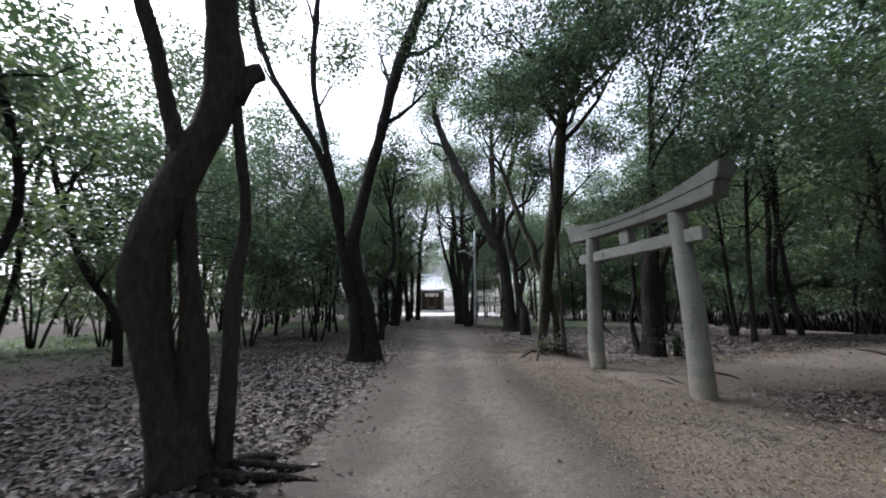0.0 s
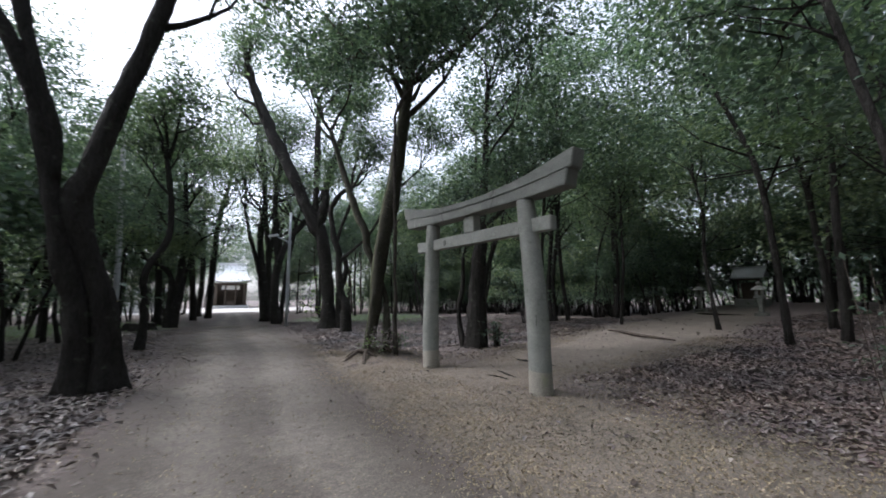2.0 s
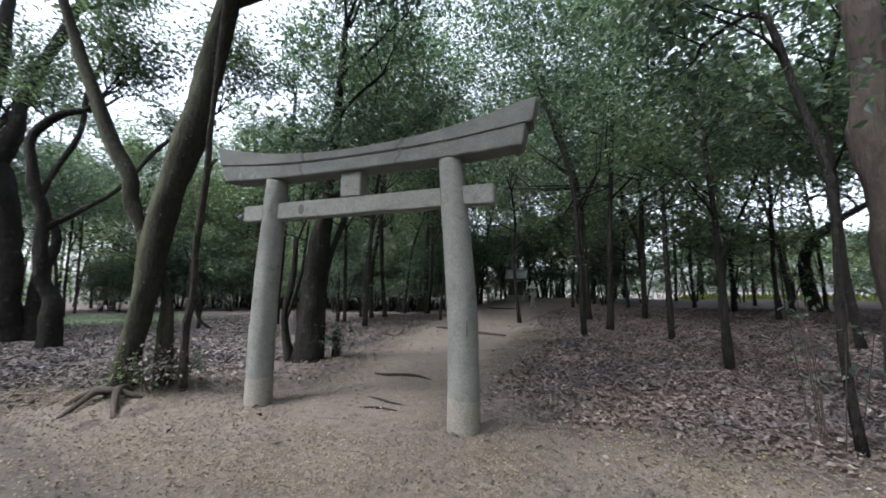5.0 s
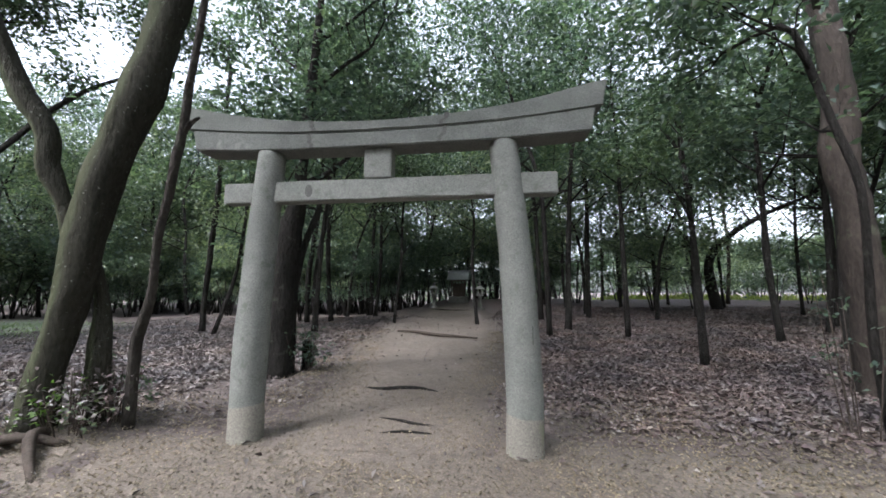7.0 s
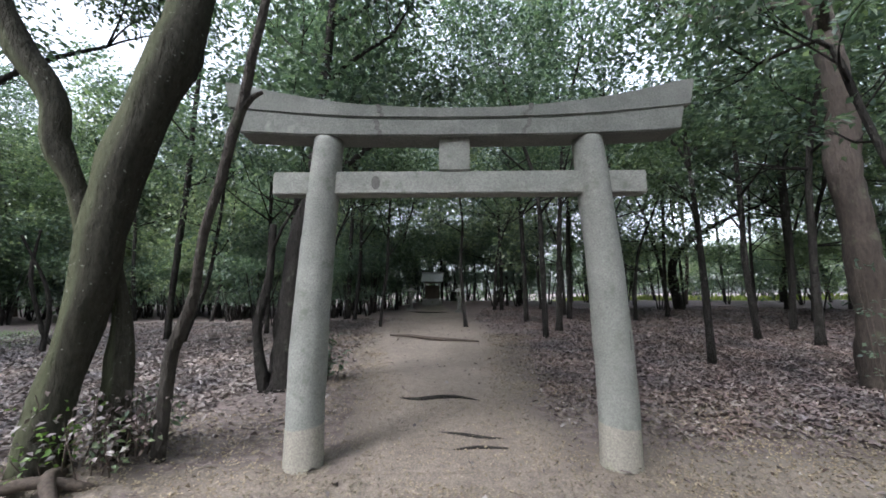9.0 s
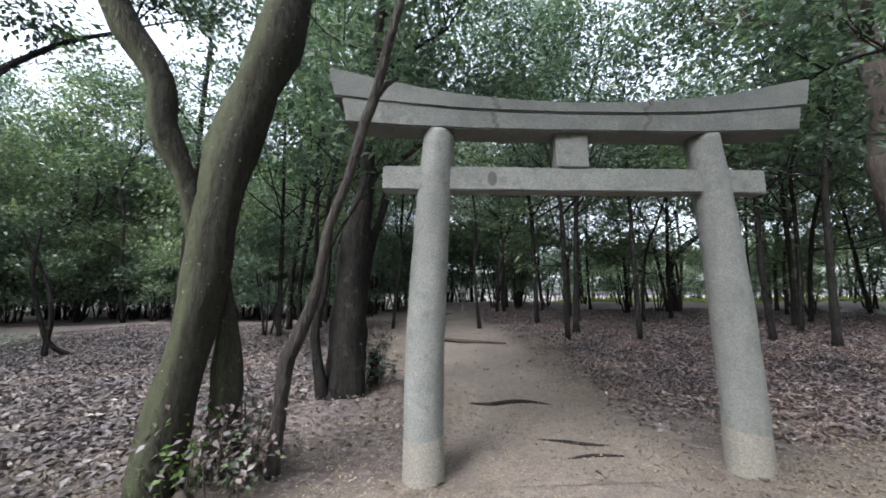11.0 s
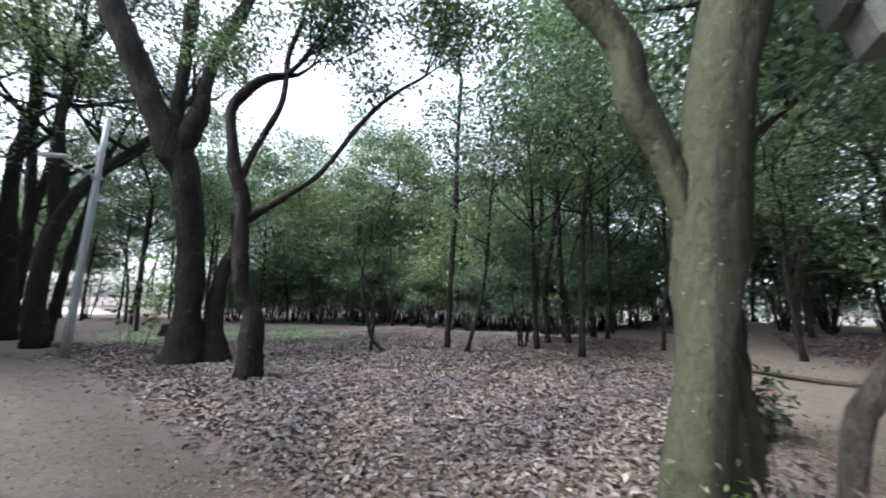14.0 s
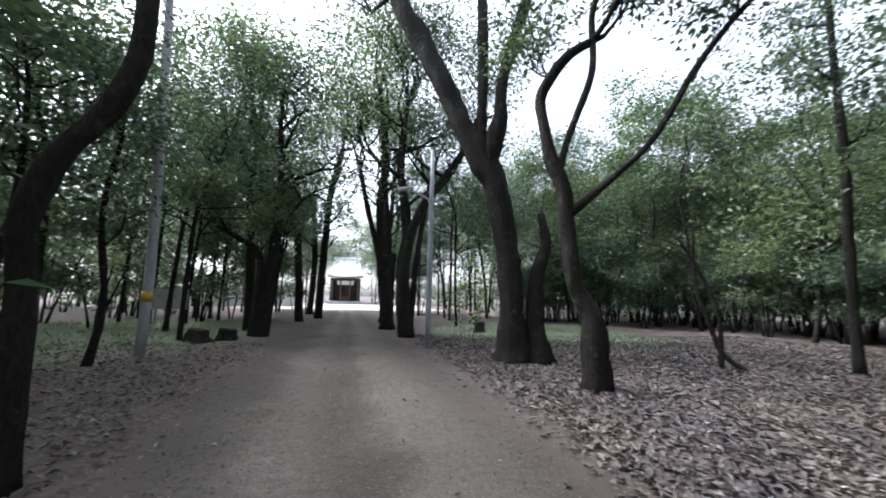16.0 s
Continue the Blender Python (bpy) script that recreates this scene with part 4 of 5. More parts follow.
for i, (where, stem, tp) in enumerate((
    ((11, 20.2), [(0.04, -0.06, -0.03, 0.112), (0.05, -0.07, 1.15, 0.095), (0.1, -0.13, 3.07, 0.096), (0.15, -0.21, 4.88, 0.09), (0.17, -0.24, 7.86, 0.076), (0.23, -0.31, 10.14, 0.07)], 1.2),
    ((14.6, 18.1), [(0.02, -0.07, 0.0, 0.11), (0, -0.01, 2.22, 0.10), (0.11, -0.46, 5.1, 0.095), (0.16, -0.66, 8.26, 0.08)], 1.8),
    ((10.5, 18.95), [(-0.02, 0.02, 0.0, 0.07), (0.4, -0.3, 1.88, 0.06), (0.6, -0.4, 3.85, 0.05), (0.7, -0.4, 5.2, 0.04)], 1.2),
    ((15.0, 18.4), [(-0.2, 0.2, 0.0, 0.12), (-0.2, 0.2, 2.2, 0.115), (0, 0, 4.95, 0.105), (0.05, -0.05, 7.0, 0.09)], 1.8),
    ((14.5, 14.2), [(-0, 0.01, -0.03, 0.062), (0.03, -0.08, 1.17, 0.062), (0.09, -0.22, 2.42, 0.062), (0.1, -0.24, 3.89, 0.053), (0.13, -0.3, 5.42, 0.043)], 1.5),
    ((15.2, 10.95), [(-0, 0, -0.03, 0.081), (-0.02, 0.1, 0.98, 0.061), (-0.03, 0.19, 2.61, 0.062), (-0.02, 0.09, 4.08, 0.052), (-0.04, 0.22, 5.37, 0.042)], 1.5),
    ((5.78, 4.96), [(-0, -0, -0.03, 0.04), (0.03, 0.04, 0.94, 0.037), (-0, -0.01, 2.21, 0.034), (0.01, 0.02, 2.8, 0.035), (0.11, 0.14, 3.61, 0.037), (0.17, 0.22, 4.24, 0.038), (0.27, 0.34, 4.65, 0.03), (0.62, 0.79, 4.63, 0.022)], 1.1),
    ((9.26, 5.33), [(-0, -0.01, -0.03, 0.07), (0, 0, 1.66, 0.069), (0.01, 0.02, 2.81, 0.053), (0.03, 0.06, 4.01, 0.048)], 1.2),
    ((-6.06, 7.17), [(0, 0, -0.03, 0.046), (-0.04, -0.05, 0.96, 0.038), (-0.06, -0.09, 1.81, 0.041), (-0.12, -0.18, 2.96, 0.037)], 1.2),
    ((-4.9, 6.8), [(-0.01, -0.02, -0.03, 0.056), (-0.07, -0.1, 1.04, 0.051), (-0.02, -0.03, 1.8, 0.05), (0.08, 0.11, 2.59, 0.052), (0.02, 0.03, 3.48, 0.053), (-0.14, -0.19, 4.39, 0.047), (-0.3, -0.4, 5.59, 0.034)], 1.6),
    ((-6.9, 10.9), [(0.04, 0.03, 0.0, 0.10), (-0.09, -0.08, 1.19, 0.085), (-0.51, -0.46, 2.13, 0.073), (-0.9, -0.82, 3.5, 0.058)], 1.7),
    ((-9.5, 8.5), [(0, 0, 0.0, 0.22), (0, 0, 2.13, 0.17), (-0.10, -0.16, 4.14, 0.145), (-0.15, -0.26, 5.88, 0.135), (-0.31, -0.53, 8.0, 0.12)], 2.2),
    ((-4.5, 22.3), [(0, 0, 0.0, 0.075), (0.05, 0.1, 1.2, 0.06), (-0.2, 0.1, 3.0, 0.05), (-0.1, 0.2, 4.6, 0.04)], 1.3),
    ((-4.9, 20.9), [(0, 0, 0.0, 0.07), (-0.25, 0.1, 1.3, 0.06), (-0.1, 0.1, 3.0, 0.05), (-0.3, 0.2, 4.8, 0.04)], 1.3),
    ((24.6, -0.5), [(0, 0, 0.0, 0.28), (0.1, 0.2, 2.6, 0.24), (-0.5, -0.6, 4.0, 0.18), (-1.4, -2.0, 5.0, 0.11), (-2.2, -3.4, 5.6, 0.07)], 2.0),
    ((23.2, 2.8), [(0, 0, 0.0, 0.12), (0, 0, 3.0, 0.10), (0.2, 0.3, 6.5, 0.08)], 1.8),
)):
    build_tree("young_tree", [stem], [(0, 0.55, 1.2, (0.8, -0.4, 0.5)), (0, 0.7, 1.2, (-0.7, 0.5, 0.5)), (0, 0.85, 1.1, (0.1, 0.9, 0.5))],
               BARK_DARK, (GREEN_COOL, GREEN, GREEN_PALE)[i % 3], "slim dark-stemmed young tree with thin foliage", 60 + i,
               where=where, flare=0.25, sides=8, top_len=tp, depth=1, per_tip=34, spread=0.34, leaf=0.13, low=2.4)


# ------------------------------------------------------------------ the wood around: a few kinds of tree, planted again and again
def wood_tree(seed, tall, bark, leaves, label, low, tuft=11, leaf=0.19):
    rng = np.random.default_rng(seed)
    bend = rng.normal(0, 0.35, (4, 2)).cumsum(0)
    stem = [(0, 0, 0.0, 0.088)] + [(bend[k][0] * (k + 1) / 4, bend[k][1] * (k + 1) / 4, tall * (0.2, 0.4, 0.58, 0.74)[k], 0.080 - 0.014 * k) for k in range(4)]
    limbs = []
    for k in range(9):
        a = rng.uniform(0, 6.28)
        limbs.append((0, rng.uniform(low, 0.98), rng.uniform(1.8, 3.3), (math.cos(a), math.sin(a), rng.uniform(0.05, 0.45))))
    return build_tree("wood_tree", [stem], limbs, bark, leaves, label, seed, per_tip=tuft, spread=0.40, leaf=leaf, flare=0.35, sides=7, depth=2, low=1.2, top_len=2.2, joined=True)


KINDS = [wood_tree(101, 11.0, BARK_DARK, GREEN, "dark-stemmed evergreen tree of the wood", 0.42),
         wood_tree(102, 13.0, BARK_BROWN, GREEN_COOL, "tall evergreen tree with cool green leaves", 0.45),
         wood_tree(103, 9.5, BARK_DARK, GREEN_PALE, "lighter green broadleaf tree of the wood", 0.38),
         wood_tree(104, 12.0, BARK_DARK, GREEN_COOL, "dark evergreen tree with a deep crown", 0.30)]


NEAR_KIND = wood_tree(106, 11.5, BARK_DARK, GREEN_COOL, "evergreen tree with dense small cool-green leaves", 0.45, 18, 0.145)


def shrub(seed, leaves, label):
    rng = np.random.default_rng(seed)
    stems = []
    for k in range(4):
        a = 1.57 * k + rng.uniform(0, 1)
        stems.append([(0.1 * math.cos(a), 0.1 * math.sin(a), 0.0, 0.035), (0.3 * math.cos(a), 0.3 * math.sin(a), 0.9, 0.028), (0.6 * math.cos(a), 0.6 * math.sin(a), 1.9, 0.02)])
    ob = build_tree("understory_bush", stems, [(k, rng.uniform(0.35, 0.7), 0.9, (rng.normal(), rng.normal(), 0.3)) for k in range(4)], BARK_DARK, leaves, label, seed,
                    per_tip=16, spread=0.36, leaf=0.16, flare=0.0, sides=5, depth=1, low=1.15, top_len=1.2, joined=True)
    return tagged(ob, category="shrub")


BUSHES = [shrub(111, GREEN, "dense green bush of the understory"), shrub(112, GREEN_COOL, "dark cool-green bush of the understory"),
          shrub(113, GREEN_PALE, "pale green bush of the understory")]


def open_ground(x, y, pad):
    """Whether a place must stay free of trees: road, gate, trail, clearings, court and the near verges."""
    if abs(x - road_mid(y)) < 4.2 + pad and -8 < y < 80:
        return True
    if 47 < y < 83 and -16 < x < 12:
        return True
    if -9 < x < 12.6 and -4 < y < 24:
        return True
    if 4 < x < 23 and 7.3 < y < 17.0 + pad or 22 < x < 30.5 and 11.5 < y < 17.5:
        return True
    if ((x - 10.5) / (7.5 + pad)) ** 2 + ((y - 26) / (7.5 + pad)) ** 2 < 1:
        return True
    if ((x + 8.0) / (5.5 + pad)) ** 2 + ((y - 27) / (6.0 + pad)) ** 2 < 1:
        return True
    if x > 30 and -34 < y < 6:
        return True
    return False


def plant(kinds, count, lo, hi, gap, pad, seed, group, sizes, allowed):
    rng = np.random.default_rng(seed)
    got = []
    tries = 0
    while len(got) < count and tries < 6000:
        tries += 1
        x, y = rng.uniform(lo[0], hi[0]), rng.uniform(lo[1], hi[1])
        if open_ground(x, y, pad) or not allowed(x, y) or any((x - a) ** 2 + (y - b) ** 2 < gap * gap for a, b in got):
            continue
        got.append((x, y))
    for i, (x, y) in enumerate(got):
        s = rng.uniform(*sizes)
        m = pose(x, y, height(x, y) - 0.05, rng.uniform(-4, 4), rng.uniform(-4, 4), rng.uniform(0, 360)) @ Matrix.Diagonal((s, s, s * rng.uniform(0.9, 1.15), 1))
        k = kinds[int(rng.integers(len(kinds)))]
        tagged(copy_thing(k, m), group=group)


plant(KINDS, 46, (9.5, -16), (34, 9.5), 2.3, 0.0, 1, "trees of the wood", (0.8, 1.2), lambda x, y: not -0.62 * (x - 2) < y - 9.5 < -0.10 * (x - 2) or (x * 7.3 + y * 3.1) % 1 < 0.22)
plant([KINDS[2], KINDS[0], KINDS[2]], 38, (13, 9.5), (36, 46), 2.6, 0.4, 8, "trees of the wood", (0.95, 1.35), lambda x, y: True)
plant(KINDS, 34, (-30, -12), (-5, 62), 2.9, 0.0, 2, "trees of the wood", (0.85, 1.2), lambda x, y: True)
plant(KINDS, 14, (-12, -16), (14, -4), 3.0, 0.0, 3, "trees of the wood", (0.9, 1.15), lambda x, y: True)
plant(KINDS, 18, (-14, 32), (16, 74), 2.8, 0.6, 4, "trees of the wood", (0.8, 1.0), lambda x, y: 4.8 < abs(x - road_mid(y)) < 10)
plant([BUSHES[1], BUSHES[2], BUSHES[0], BUSHES[2]], 48, (12, 14), (30, 42), 1.2, 0.3, 5, "bushes of the wood's edge", (0.9, 1.7), lambda x, y: True)
plant(KINDS, 26, (5, 33), (34, 62), 2.7, 0.0, 10, "trees of the wood", (1.1, 1.4), lambda x, y: y > 34 + 0.35 * max(0, 12 - x))
plant(KINDS, 16, (-16, 84), (14, 96), 3.0, 0.0, 12, "trees of the wood", (1.1, 1.4), lambda x, y: True)
plant(BUSHES, 10, (22, -14), (30, 4), 1.5, 0.0, 13, "bushes of the wood's edge", (0.9, 1.6), lambda x, y: True)
plant([BUSHES[1], BUSHES[0]], 44, (11, 16.5), (28, 46), 1.3, 0.0, 15, "bushes of the wood's edge", (0.7, 1.1),
      lambda x, y: 1.9 < ((x - 10.5) / 8.0) ** 2 + ((y - 26) / 8.5) ** 2 < 3.6)
plant(BUSHES, 28, (20, 6), (36, 26), 1.4, 0.0, 6, "bushes of the wood's edge", (0.9, 1.7), lambda x, y: True)
plant(BUSHES, 34, (-24, 8), (-4.5, 52), 1.7, 0.0, 7, "bushes of the wood's edge", (0.8, 1.5), lambda x, y: True)
# first five: trunks out of view, added so their crowns shade the road
for kind, places in ((NEAR_KIND, ((-4.6, 1.6, 1.0), (-3.9, -2.2, 1.05), (5.6, -1.2, 1.0), (3.4, -4.0, 1.1), (-7.2, 4.2, 0.9), (-4.9, 26.6, 0.9), (-8.6, 15.4, 0.8), (-7.4, 19.6, 0.85),
                                 (17.0, 8.6, 1.2), (14.2, 7.6, 1.15), (18.6, 6.6, 1.3), (11.9, 1.6, 1.1), (12.6, 8.2, 1.0), (11.6, 15.8, 1.0), (-6.4, 23.6, 0.9), (-7.6, 12.4, 0.85), (-5.4, 21.2, 0.85), (-6.6, 29.4, 1.0), (-9.4, 22.0, 1.0))),
                     (KINDS[1], ((22.6, 17.6, 1.3), (30.0, 18.2, 1.3), (-4.6, 48.2, 0.8), (3.6, 47.0, 0.85), (-5.6, 50.6, 0.8))),
                     (KINDS[3], ((-6.4, 57.0, 0.8), (2.4, 58.0, 0.8), (-10.5, 27.0, 0.95), (-9.0, 33.0, 1.0), (-12.0, 31.0, 1.0), (-8.0, 37.0, 1.0), (-11.0, 36.0, 1.0), (-12.5, 23.5, 1.0), (23.4, 9.8, 1.3), (31.4, 15.0, 1.45), (30.8, 12.2, 1.35), (18.8, 17.6, 1.35), (12.2, 17.4, 0.9), (-6.4, 46.5, 0.85))),
                     (KINDS[0], ((14.6, 17.2, 1.2), (17.4, 16.6, 1.1), (1.9, 48.6, 0.8), (2.9, 50.4, 0.8)))):
    for x, y, size in places:
        tagged(copy_thing(kind, pose(x, y, height(x, y) - 0.05, 0, 0, 77 * x + 31 * y) @ Matrix.Diagonal((size, size, size, 1))), group="trees of the wood")
for i, (x, y, s) in enumerate(((-9.5, 30.5, 1.3), (-11.0, 25.5, 1.3), (-7.5, 34.5, 1.3), (-9.0, 38.0, 1.5), (-12.0, 29.0, 1.5), (-13.0, 33.0, 1.6), (-13.5, 21.0, 1.4), (-4.35, 16.7, 1.3), (-5.4, 18.2, 1.4), (-6.2, 15.2, 1.1), (30.6, 16.7, 1.5), (30.5, 13.2, 1.5), (31.2, 14, 1.6), (31, 15.4, 1.6), (23.6, 16.6, 1.2), (2.6, 47.2, 1.2), (-5.4, 47.4, 1.2), (4.0, 49.0, 1.4), (-7.0, 48.6, 1.4), (5.4, 46.6, 1.4), (-8.4, 47.2, 1.4), (27.2, 10.4, 1.7), (28.4, 8.6, 1.7), (32.2, 13, 1.8), (29.4, 10.0, 1.8), (33.4, 14.2, 1.8), (28.0, 6.6, 1.6), (26.0, 8.8, 1.4))):
    tagged(copy_thing(BUSHES[i % 2], pose(x, y, height(x, y) - 0.05, 0, 0, 51 * i) @ Matrix.Diagonal((s, s, s, 1))), group="bushes of the wood's edge")
rng_bank = random.Random(17)
for i in range(16):
    x, y, s = rng_bank.uniform(37, 50), -26 + 1.7 * i + rng_bank.uniform(-0.6, 0.6), rng_bank.uniform(1.0, 1.9)
    tagged(copy_thing(BUSHES[2], pose(x, y, height(x, y) - 0.05, 0, 0, 67 * i) @ Matrix.Diagonal((s, s, s, 1))), group="bushes of the wood's edge")
for i in range(24):
    x, y, size = rng_bank.uniform(51, 57), -30 + 1.5 * i + rng_bank.uniform(-0.5, 0.5), rng_bank.uniform(1.5, 2.3)
    tagged(copy_thing(BUSHES[i % 2], pose(x, y, height(x, y) - 0.05, 0, 0, 43 * i) @ Matrix.Diagonal((size, size, size, 1))), group="bushes of the wood's edge")
NEAR_KIND.matrix_basis = pose(6.2, -5.6, height(6.2, -5.6) - 0.05, 0, 0, 30)
for i, ob in enumerate(KINDS):
    ob.matrix_basis = pose(27 + 2.4 * i, 24 + 1.7 * i, 0, 0, 0, 40 * i)
for i, ob in enumerate(BUSHES):
    ob.matrix_basis = pose(20 + 1.6 * i, 25 + 1.2 * i, 0, 0, 0, 60 * i)


def far_woods():
    """The depth of the wood behind the nearer trees: many leaves and stems, past counting."""
    rng = np.random.default_rng(9)
    n = 240000
    a = rng.uniform(0, 2 * math.pi, n)
    r = rng.uniform(29, 60, n)
    x, y = 4 + r * np.cos(a), 16 + r * 1.25 * np.sin(a)
    patch = np.array([noise.noise((px * 0.16, py * 0.16, 0.3)) for px, py in zip(x, y)])
    z = np.where(rng.random(n) < 0.35, rng.uniform(0.1, 3.5, n), rng.uniform(0.2, 1.0, n) * (14.5 + 7.0 * patch))
    clump = np.array([noise.noise((px * 0.45, py * 0.45, pz * 0.5)) for px, py, pz in zip(x, y, z)])
    keep = (clump > -0.12) & ~((np.abs(x - 0.95 + 0.041 * y) < 5) & (y > 20) & (y < 84)) & ~((y > 44) & (y < 84) & (x > -16) & (x < 11)) & ~((x > 28) & (y > -30) & (y < 6) & (z < 11) & (clump < 0.30))
    x, y, z = x[keep], y[keep], z[keep]
    n = len(x)
    ln = rng.uniform(0.28, 0.55, n)
    me = leaf_mesh("far_foliage", np.stack([x, y, z], 1), rng.normal(0, 1, (n, 3)), rng.normal(0, 0.6, (n, 3)) + np.array([0, 0, 0.8]), ln, ln * 0.55, GREEN)
    tagged(new("far_foliage", me), "dense green foliage of the distant wood", "foliage", kind="stuff")
    v, f = [], []
    for i in range(170):
        an, rr = rng.uniform(0, 6.28), rng.uniform(31, 55)
        px, py = 4 + rr * math.cos(an), 16 + rr * 1.25 * math.sin(an)
        if abs(px - road_mid(py)) < 5 and py > 20 or (py > 44 and -16 < px < 11) or (px > 34 and -30 < py < 6 and i % 3):
            continue
        t = rng.uniform(0.08, 0.2)
        tube(v, f, spline([(px, py, -0.1, t), (px + rng.normal(0, 0.3), py + rng.normal(0, 0.3), 4, t * 0.8), (px + rng.normal(0, 0.8), py + rng.normal(0, 0.8), 9, t * 0.5)], 2.0), 6)
    tagged(mesh_object("far_trunks", v, f, BARK_DARK, smooth_faces=True), "dark stems of the distant wood", "trunks", kind="stuff")


far_woods()


# ------------------------------------------------------------------ fallen leaves, crumbs and grass
def scatter(name, count, area, rule, length, material, label, category, seed, tilt=0.35, lift=0.012, upright=False, ratio=0.5):
    rng = np.random.default_rng(seed)
    x = rng.uniform(area[0], area[2], count)
    y = rng.uniform(area[1], area[3], count)
    keep = np.array([rng.random() < rule(a, b) for a, b in zip(x, y)])
    x, y = x[keep], y[keep]
    n = len(x)
    z = np.array([height(a, b) for a, b in zip(x, y)])
    ln = rng.uniform(*length, n)
    an = rng.uniform(0, 6.28, n)
    if upright:
        axes = np.stack([rng.normal(0, 0.35, n), rng.normal(0, 0.35, n), np.ones(n)], 1)
        nrm = np.stack([np.cos(an), np.sin(an), np.zeros(n)], 1)
        z = z + ln * 0.45
    else:
        axes = np.stack([np.cos(an), np.sin(an), rng.normal(0, tilt, n)], 1)
        nrm = np.stack([rng.normal(0, tilt, n), rng.normal(0, tilt, n), np.ones(n)], 1)
        z = z + lift + np.abs(rng.normal(0, 0.012, n)) + ln * 0.10
    me = leaf_mesh(name, np.stack([x, y, z], 1), axes, nrm, ln, ln * rng.uniform(ratio * 0.8, ratio * 1.2, n), material, 0.25)
    return tagged(new(name, me), label, category, kind="stuff")


def on_trail(x, y):
    line = np.array(TRAIL_LINE)
    if x < 4.0 or x > 27.4:
        return 0.0
    m, w = np.interp(x, line[:, 0], line[:, 1]), np.interp(x, line[:, 0], line[:, 2])
    return 1 - smooth(w * 0.7, w * 1.25 + 0.35, abs(y - m + 0.45 * noise.noise((x * 1.4, y * 1.4, 6.6))))


def litter_rule(x, y):
    if left_edge(y) - 0.1 < x < right_edge(y) + 0.1:
        inside = min(x - left_edge(y), right_edge(y) - x) if y > 13 or x < 1 else 9.0
        return 0.005 + 0.28 * (1 - smooth(-0.1, 0.75, inside))
    d = 1.0
    edge = float(np.interp(y, APRON_Y, APRON_X)) if -2 < y < 14.6 else 0
    if 0 < x < edge:
        return 0.03
    if 0 < edge and x > 0:
        d *= 0.08 + 0.92 * smooth(0.0, 1.3, x - edge + 0.8 * noise.noise((x * 1.3, y * 1.3, 4.4)))
    d *= 1 - 0.97 * on_trail(x, y)
    d *= 0.75 + 0.8 * max(0.0, noise.noise((x * 0.5, y * 0.5, 2.2)) + 0.3)
    d *= 1 - 0.85 * smooth(24.0, 27.0, y) * (1 if 3 < x < 13 else 0)
    d *= 1 - 0.6 * smooth(-5.5, -8, x)
    return d


scatter("leaf_litter", 120000, (-11, 0.5, 16, 26), litter_rule, (0.035, 0.10), LITTER, "curled brown and grey fallen leaves", "fallen leaves", 21)
scatter("leaf_litter_near_gate", 52000, (4.4, 0.5, 12, 8.8), litter_rule, (0.035, 0.10), LITTER_DARK, "thick drift of curled purple-brown fallen leaves", "fallen leaves", 22)
scatter("leaf_litter_clearing", 92000, (2.4, 13.0, 18, 28), litter_rule, (0.045, 0.12), LITTER, "thick drift of pale brown fallen leaves", "fallen leaves", 23)
scatter("leaf_litter_under_trees", 42000, (11.5, -9, 26, 11), litter_rule, (0.06, 0.14), LITTER_DARK, "curled purple-brown fallen leaves under the trees", "fallen leaves", 28)
scatter("leaf_litter_beside_road", 30000, (-6.5, 2.5, -0.7, 13), litter_rule, (0.05, 0.12), LITTER, "curled dry leaves beside the dirt road", "fallen leaves", 29)
scatter("leaf_crumbs", 110000, (-3.0, 1.5, 3.0, 27), lambda x, y: 0.45 * (0.35 + max(0.0, noise.noise((x * 0.8, y * 0.8, 5.0)) + 0.35)),
        (0.014, 0.034), DEBRIS, "crumbled leaves and small chips on the road", "leaf debris", 24, lift=0.014)


def verge_rule(x, y):
    edge = float(np.interp(y, APRON_Y, APRON_X)) if y < 14.6 else 2.7
    d = smooth(right_edge(y) - 0.9, right_edge(y) + 0.1, x) * (1 - smooth(edge + 0.3, edge + 2.2, x))
    line = np.array(TRAIL_LINE)
    beside = 1 - smooth(0.4, 1.0, abs(abs(y - np.interp(x, line[:, 0], line[:, 1])) - np.interp(x, line[:, 0], line[:, 2]))) if 4 < x < 13 else 0
    return max(d * (1 - 0.75 * on_trail(x, y)), 0.7 * beside) * (0.5 + 0.7 * max(0.0, noise.noise((x * 0.9, y * 0.9, 5.0)) + 0.4))


scatter("verge_crumbs", 320000, (1.4, 1.5, 13, 16), verge_rule, (0.014, 0.038), DEBRIS, "crumbled yellow-brown leaves and chips on the sandy verge", "leaf debris", 27, lift=0.014)


def grass_rule(x, y):
    a = max(0.0, 1.15 - ((x - 8.3) / 4.9) ** 2 - ((y - 29.5) / 6.6) ** 2)
    b = max(0.0, 1.1 - ((x + 8.5) / 5.5) ** 2 - ((y - 29) / 7.0) ** 2)
    c = max(0.0, 1.1 - ((x + 13) / 5.0) ** 2 - ((y - 16) / 8.0) ** 2)
    return min(1.0, 1.4 * max(a, b, c)) * (0.5 + 0.5 * max(0.0, noise.noise((x * 0.6, y * 0.6, 8.0)) + 0.5))


scatter("clearing_grass", 52000, (-19, 8, 18, 36), grass_rule, (0.06, 0.16), GRASS, "short pale green grass of the clearing", "grass", 25, upright=True, ratio=0.16)
